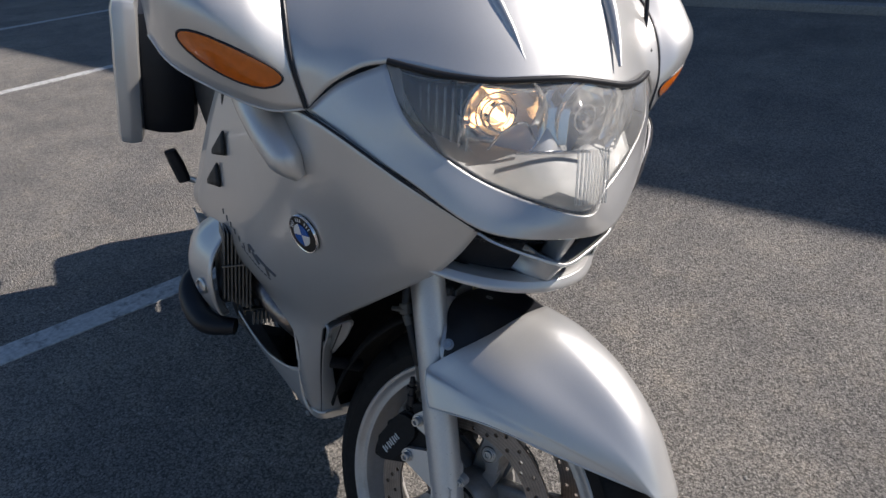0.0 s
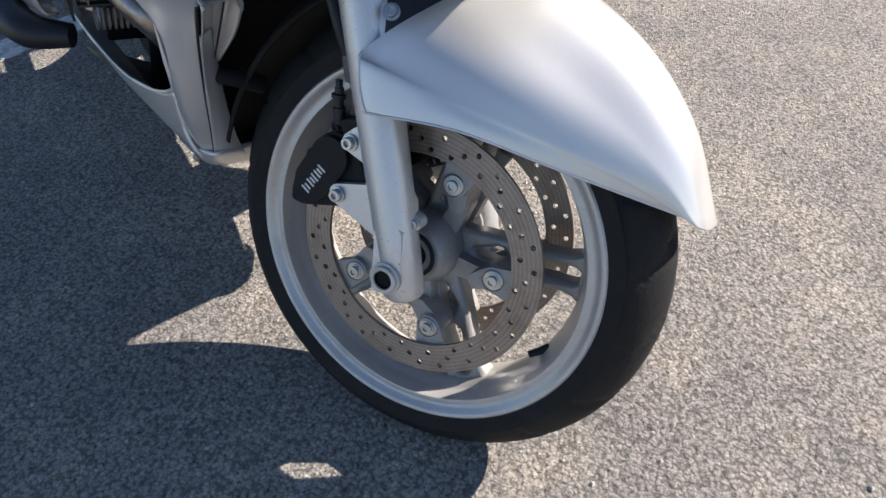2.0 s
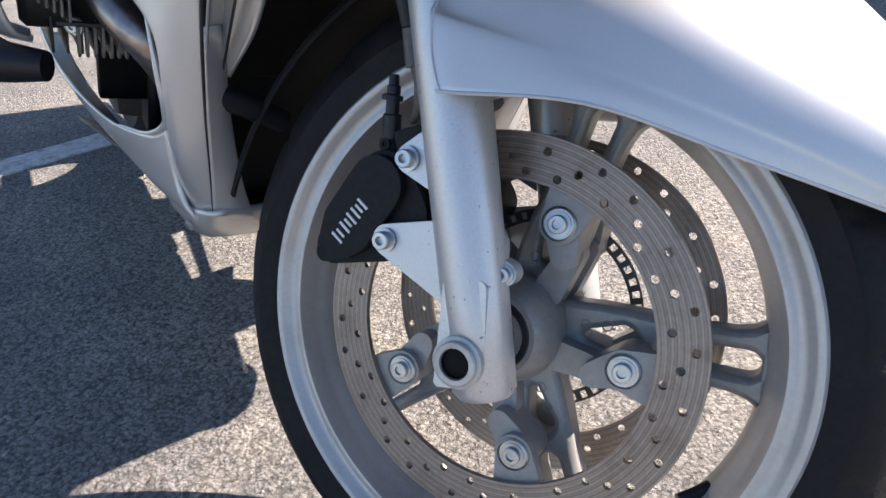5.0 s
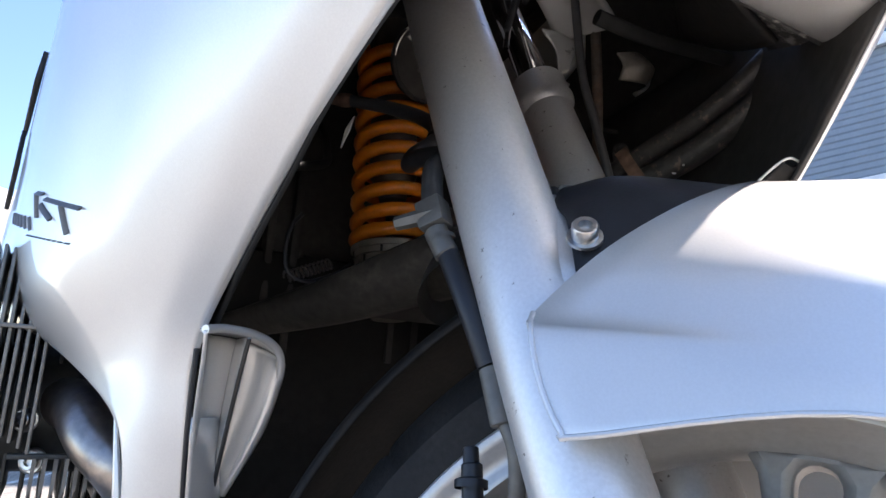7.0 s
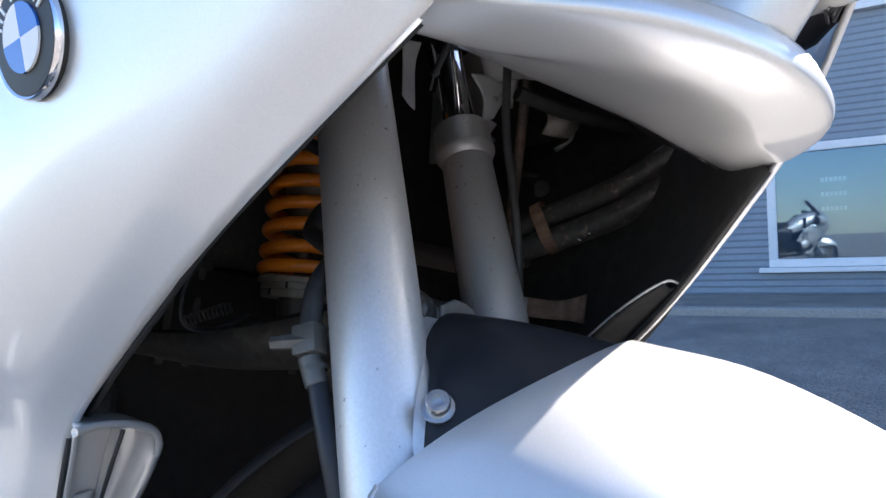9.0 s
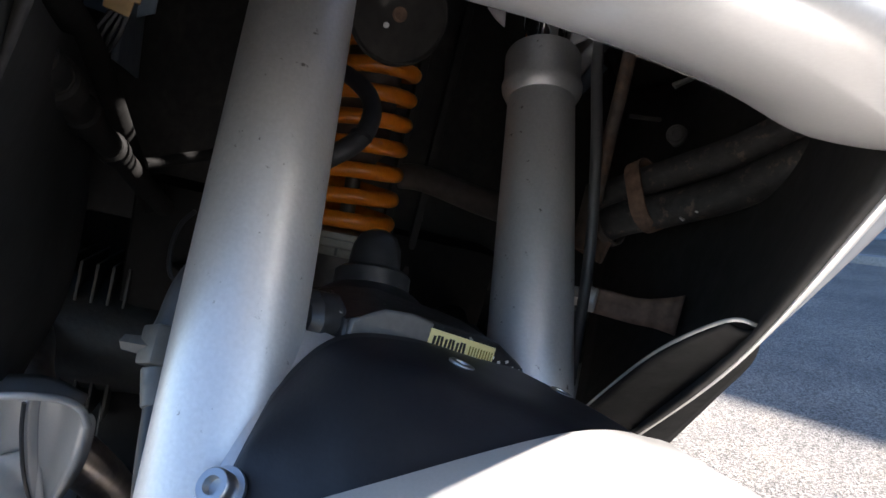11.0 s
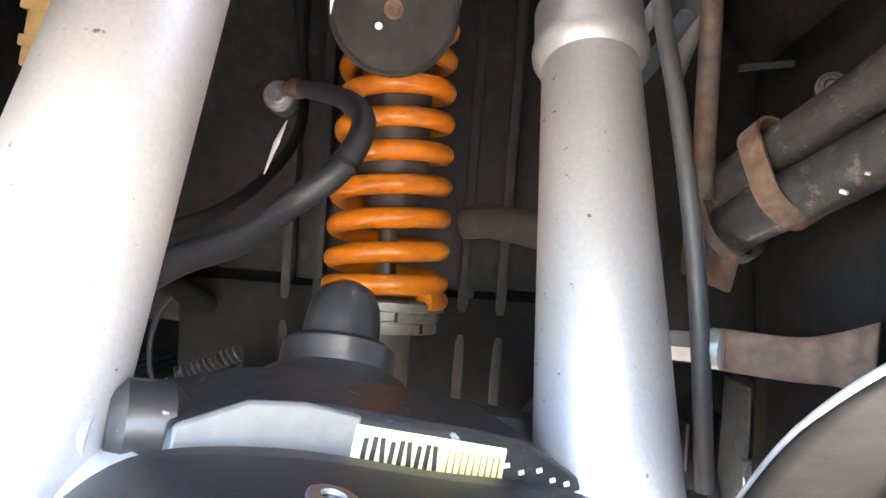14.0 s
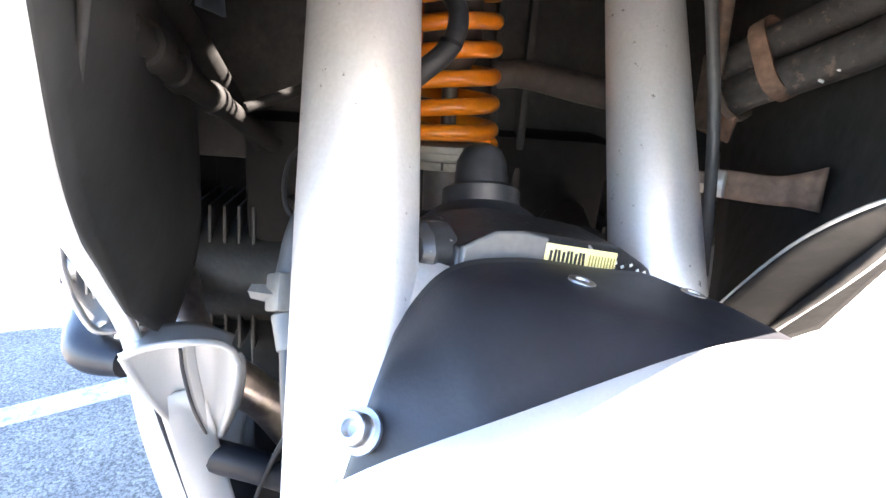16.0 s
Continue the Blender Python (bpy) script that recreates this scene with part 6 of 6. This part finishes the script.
net(oc, [r[2:] for r in OPEN], 5)
net(oc, [OPEN[2][:3], OPEN[3][:3]], 5)
body("upper_cover", oc, DARK, "black cover with an opening round the fork tube", thick=0.004)
# bright fork bridge, cables and tube in the opening
bridge = net(B(), [[(-0.2, 0.155, 0.575), (-0.222, 0.165, 0.585), (-0.25, 0.16, 0.59), (-0.275, 0.14, 0.585)], [(-0.205, 0.14, 0.6), (-0.225, 0.148, 0.61), (-0.25, 0.145, 0.615), (-0.275, 0.128, 0.61)],
                   [(-0.215, 0.115, 0.625), (-0.235, 0.12, 0.635), (-0.255, 0.118, 0.64), (-0.275, 0.11, 0.635)]], 5)
body("fork_bridge", bridge, SILVER, "pale cast fork bridge above the fork leg", thick=0.006)
for a, c, r, mt in (((-0.25, 0.06, 0.56), (-0.22, 0.09, 0.68), 0.0035, HOSE), ((-0.262, 0.068, 0.55), (-0.262, 0.085, 0.68), 0.003, CHROME), ((-0.235, 0.07, 0.585), (-0.25, 0.1, 0.68), 0.003, HOSE)):
    mid = (Vector(a) + Vector(c)) / 2 + Vector((0.008, -0.006, 0))
    body("bar_cable", tube(B(), [a, mid, c], r, 8, 6), mt, "control cable beside the fork tube")
EDGE = [(-0.17, 0.15, 0.285), (-0.125, 0.146, 0.325), (-0.08, 0.142, 0.36), (-0.045, 0.147, 0.384), (-0.04, 0.162, 0.385), (-0.065, 0.182, 0.366), (-0.1, 0.196, 0.338), (-0.15, 0.211, 0.292)]
sc = net(B(), [EDGE[:4], [(-0.165, 0.185, 0.275), (-0.118, 0.178, 0.322), (-0.076, 0.168, 0.358), (-0.044, 0.156, 0.382)], EDGE[:3:-1]], 6)
scoop = body("air_duct", sc, SHADEBLACK, "black plastic air duct with a pale edge", thick=0.002)
part("duct_edge", tube(B(), EDGE[:5], 0.001, 8, 6), CAST, scoop)

# ----- engine -----
# block coloured near-black to stand for the shade it sits in
eb = B()
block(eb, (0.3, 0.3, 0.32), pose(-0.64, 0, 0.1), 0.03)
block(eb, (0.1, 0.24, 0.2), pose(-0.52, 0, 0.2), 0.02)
engine = body("engine", eb, SHADEBLACK, "dirty grey boxer engine, coloured near-black for the shade behind the fork")
for s in (-1, 1):
    cyl = body("cylinder", rod(B(), (-0.5, s * 0.12, 0.2), (-0.5, s * 0.31, 0.2), 0.055), ENGINE, "finned grey cylinder")
    for k in range(9):
        part("fin", block(B(), (0.12, 0.003, 0.15), pose(-0.52, s * (0.17 + 0.014 * k), 0.2), 0.0012), ENGINE, cyl)
    for k in range(8):
        part("fin", block(B(), (0.05, 0.0028, 0.15 - 0.002 * k), pose(-0.437 - 0.0006 * k, s * (0.267 + 0.0066 * k), 0.24 + 0.003 * k), 0.001), FIN, cyl)
    for k in range(10):
        fin = rod(B(), (-0.415, s * (0.195 + 0.0075 * k), 0.138), (-0.415, s * (0.195 + 0.0075 * k) + 0.0028, 0.138), 0.0075, seg=16)
        block(fin, (0.015, 0.0028, 0.024), pose(-0.415, s * (0.195 + 0.0075 * k) + 0.0014, 0.15))
        part("fin", fin, FIN, cyl)
    part("rib", block(B(), (0.004, 0.056, 0.0035), pose(-0.4125, s * 0.291, 0.262), 0.001), FIN, cyl)
    part("rib", block(B(), (0.012, 0.09, 0.004), pose(-0.42, s * 0.235, 0.163), 0.001), ENGINE, cyl)
    cover = net(B(), [[(-0.56, s * 0.3, 0.315), (-0.5, s * 0.3, 0.325), (-0.438, s * 0.31, 0.318)], [(-0.575, s * 0.345, 0.27), (-0.51, s * 0.35, 0.275), (-0.422, s * 0.336, 0.265)],
                      [(-0.575, s * 0.355, 0.21), (-0.51, s * 0.362, 0.21), (-0.417, s * 0.335, 0.208)], [(-0.565, s * 0.33, 0.145), (-0.51, s * 0.335, 0.14), (-0.43, s * 0.32, 0.152)], [(-0.555, s * 0.3, 0.13), (-0.51, s * 0.3, 0.125), (-0.45, s * 0.3, 0.14)]], 6)
    cv = body("valve_cover", cover, SILVER, "silver cylinder head cover", thick=0.004)
    part("plug", lathe(B(), [(0.016, -0.01), (0.016, 0.004), (0.012, 0.006), (0.011, 0.002), (0, 0.002)], axis_m((-0.452, s * 0.348, 0.207), (0.4, s * 0.9, 0)), 24), STEEL, cv)
    gd = tube(B(), [(-0.6, s * 0.3, 0.2), (-0.575, s * 0.352, 0.155), (-0.53, s * 0.355, 0.125), (-0.47, s * 0.338, 0.115), (-0.44, s * 0.29, 0.115)], [0.014, 0.022, 0.026, 0.024, 0.016], 14, 6)
    body("cylinder_guard", gd, BLACKPLASTIC, "black plastic cylinder guard")
    hp = tube(B(), [(-0.455, s * 0.245, 0.205), (-0.43, s * 0.235, 0.2), (-0.4, s * 0.222, 0.178), (-0.38, s * 0.192, 0.145), (-0.43, s * 0.15, 0.08), (-0.5, s * 0.12, -0.01), (-0.6, s * 0.12, -0.06)], 0.0215, 20, 7)
    body("exhaust_header", hp, PIPE, "heat-blued exhaust header pipe")
    for p in ((-0.44, s * 0.272, 0.19), (-0.435, s * 0.262, 0.158)):
        part("head_bolt", bolt(rod(B(), (p[0] - 0.03, p[1], p[2]), p, 0.01), p, (0.8, s * 0.6, 0), 0.0065, 0.006), STEEL, cyl)
gx = block(B(), (0.46, 0.26, 0.46), pose(-0.99, 0, 0.14), 0.04)
block(gx, (0.2, 0.36, 0.12), pose(-0.95, 0, 0.0), 0.03)
body("gearbox", gx, ENGINE, "dirty grey gearbox and frame")
# shade of the cavity put into the front's colour
body("front_cover", block(B(), (0.05, 0.36, 0.42), pose(-0.5, 0, 0.16, 0, 8, 0), 0.02), SHADEBLACK, "engine front, coloured near-black for the shade there")
bo = bolt(B(), (-0.305, -0.178, -0.02), (0.3, -0.9, -0.3), 0.005, 0.003)
body("spoiler_screw", bo, STEEL, "small spoiler screw")

# ----- rest of the motorcycle behind the fairing -----
tank = net(B(), both([[(-0.2, 0, 0.88), (-0.22, -0.1, 0.86), (-0.26, -0.18, 0.78), (-0.3, -0.2, 0.6)], [(-0.55, 0, 0.78), (-0.55, -0.13, 0.75), (-0.55, -0.2, 0.66), (-0.55, -0.22, 0.52)],
                       [(-0.85, 0, 0.6), (-0.85, -0.12, 0.58), (-0.85, -0.18, 0.52), (-0.85, -0.19, 0.42)], [(-1.2, 0, 0.64), (-1.2, -0.12, 0.62), (-1.2, -0.17, 0.56), (-1.2, -0.18, 0.45)],
                       [(-1.6, 0, 0.62), (-1.6, -0.09, 0.6), (-1.6, -0.13, 0.56), (-1.6, -0.13, 0.48)]]), 6)
body("tank_and_tail", tank, SILVER, "silver fuel tank and tail section", thick=0.01)
seat = net(B(), both([[(-0.75, 0, 0.66), (-0.76, -0.12, 0.64), (-0.78, -0.17, 0.58)], [(-1.0, 0, 0.655), (-1.0, -0.15, 0.64), (-1.0, -0.18, 0.58)], [(-1.35, 0, 0.72), (-1.35, -0.13, 0.7), (-1.35, -0.16, 0.62)]]), 6)
body("seat", seat, BLACKPLASTIC, "black vinyl dual seat", thick=0.02)
for s in (-1, 1):
    pan = B()
    block(pan, (0.5, 0.17, 0.36), pose(-1.58, s * 0.3, 0.42, 0, 0, s * 4), 0.06)
    case = body("pannier", pan, BLACKPLASTIC, "black pannier case with a silver lid")
    part("pannier_lid", block(B(), (0.52, 0.07, 0.4), pose(-1.58, s * 0.4, 0.42, 0, 0, s * 4), 0.03), SILVER, case, "silver pannier lid")
    peg = tube(B(), [(-1.17, s * 0.332, 0.251), (-1.17, s * 0.315, 0.212), (-1.17, s * 0.297, 0.164)], [0.019, 0.022, 0.02], 14, 4, flat=0.7)
    peg = body("foot_peg", peg, BLACKPLASTIC, "black rubber foot peg on a folding bracket")
    part("peg_bracket", tube(B(), [(-1.17, s * 0.3, 0.172), (-1.16, s * 0.27, 0.166), (-1.1, s * 0.235, 0.16)], [0.012, 0.012, 0.01], 12, 3, flat=0.6), LEG, peg, "grey cast bracket")
    sc = net(B(), [[(-0.74, s * 0.2, 0.56), (-0.72, s * 0.245, 0.46), (-0.76, s * 0.24, 0.32), (-0.8, s * 0.2, 0.24)], [(-1.05, s * 0.2, 0.58), (-1.05, s * 0.25, 0.48), (-1.05, s * 0.245, 0.34), (-1.05, s * 0.2, 0.25)],
                   [(-1.4, s * 0.19, 0.6), (-1.4, s * 0.24, 0.5), (-1.42, s * 0.235, 0.36), (-1.42, s * 0.19, 0.28)]], 5)
    body("side_cover", sc, BLACKPLASTIC, "black plastic side cover below the seat", thick=0.005)
rw = lathe(B(), [(0.21, -0.07), (0.25, -0.08), (0.285, -0.055), (0.3, 0), (0.285, 0.055), (0.25, 0.08), (0.21, 0.07)], Matrix.Translation((-1.45, 0, 0.012)) @ XZ, 64)
rear = body("rear_wheel", rw, RUBBER, "black rear tyre on a silver wheel")
part("rim", lathe(B(), [(0.21, -0.07), (0.19, -0.05), (0.18, 0), (0.19, 0.05), (0.21, 0.07)], Matrix.Translation((-1.45, 0, 0.012)) @ XZ, 64), RIMPAINT, rear, thick=0.004)
hubb = rod(B(), (-1.45, -0.1, 0.012), (-1.45, 0.06, 0.012), 0.07)
for k in range(5):
    a = 2 * math.pi * k / 5
    tube(hubb, [(-1.45 + 0.05 * math.cos(a), 0, 0.012 + 0.05 * math.sin(a)), (-1.45 + 0.185 * math.cos(a), 0, 0.012 + 0.185 * math.sin(a))], 0.02, 10, 1)
part("hub", hubb, RIMPAINT, rear)
body("swing_arm", tube(B(), [(-0.75, -0.08, 0.08), (-1.1, -0.1, 0.05), (-1.45, -0.1, 0.012)], [0.06, 0.045, 0.06], 16, 5), ENGINE, "grey single-sided swing arm")
scr = net(B(), both([[(-0.06, 0, 0.86), (-0.075, -0.09, 0.85), (-0.13, -0.18, 0.83)], [(-0.2, 0, 1.0), (-0.21, -0.09, 0.99), (-0.25, -0.18, 0.96)], [(-0.36, 0, 1.12), (-0.36, -0.08, 1.11), (-0.38, -0.15, 1.08)]]), 6)
body("windscreen", scr, CLEAR, "clear tall windscreen", thick=0.003)
G0 = MB.inverted() @ Vector((-0.62, 0.72, 0.006))
st = tube(B(), [(-0.6, 0.12, -0.1), (-0.6, 0.2, -0.18), G0], [0.014, 0.012, 0.011], 12, 4)
block(st, (0.06, 0.04, 0.008), Matrix.Translation(G0))
body("side_stand", st, DARKPAINT, "black side stand resting on the asphalt")

# ---------- far surroundings ----------
rng = random.Random(4)
for x, y, n in ((-13.5, 4.6, 240), (-14.8, 5.2, 180)):
    hb = B()
    for k in range(n):
        c = Vector((x + rng.gauss(0, 0.45), y + rng.gauss(0, 0.35), abs(rng.gauss(0.35, 0.22))))
        d = Vector((rng.uniform(-1, 1), rng.uniform(-1, 1), rng.uniform(-0.4, 1))).normalized() * rng.uniform(0.06, 0.13)
        w = d.orthogonal().normalized() * d.length * 0.35
        vs = [hb.verts.new(p) for p in (c, c + d * 0.5 + w, c + d, c + d * 0.5 - w)]
        hb.faces.new(vs)
    part("shrub", hb, FOLIAGE, None, "low dark green shrub at the edge of the asphalt", smooth=False, category="shrub")

# loose grit on the asphalt
gr = B()
rng = random.Random(11)
for k in range(1500):
    x, y = rng.uniform(-2.2, 1.3), rng.uniform(-1.0, 1.7)
    r = rng.choice((0.0015, 0.002, 0.0025, 0.0035)) * rng.uniform(0.8, 1.3)
    c = Vector((x, y, r * 0.4))
    ring = [gr.verts.new(c + Vector((r * rng.uniform(0.7, 1.3) * math.cos(a), r * rng.uniform(0.7, 1.3) * math.sin(a), rng.uniform(-0.2, 0.2) * r))) for a in (0, 1.3, 2.5, 3.8, 5.0)]
    top, low = gr.verts.new(c + Vector((0, 0, r * 0.8))), gr.verts.new(c - Vector((0, 0, r * 0.5)))
    for i in range(5):
        gr.faces.new((ring[i], ring[(i + 1) % 5], top))
        gr.faces.new((ring[(i + 1) % 5], ring[i], low))
part("grit", gr, material("pale_grit", (0.42, 0.4, 0.36), 0.8, 0, 0, 0.3, 200), None, "pale loose grit scattered on the asphalt", smooth=False, category="gravel", kind="stuff")

# unseen box added inside the nose, under the screen, to shade the plug connector
body("sun_blocker", block(B(), (0.17, 0.19, 0.06), pose(-0.2, 0.045, 0.78), 0.012), BLACKPLASTIC, "unseen black box added inside the nose to block the sun")
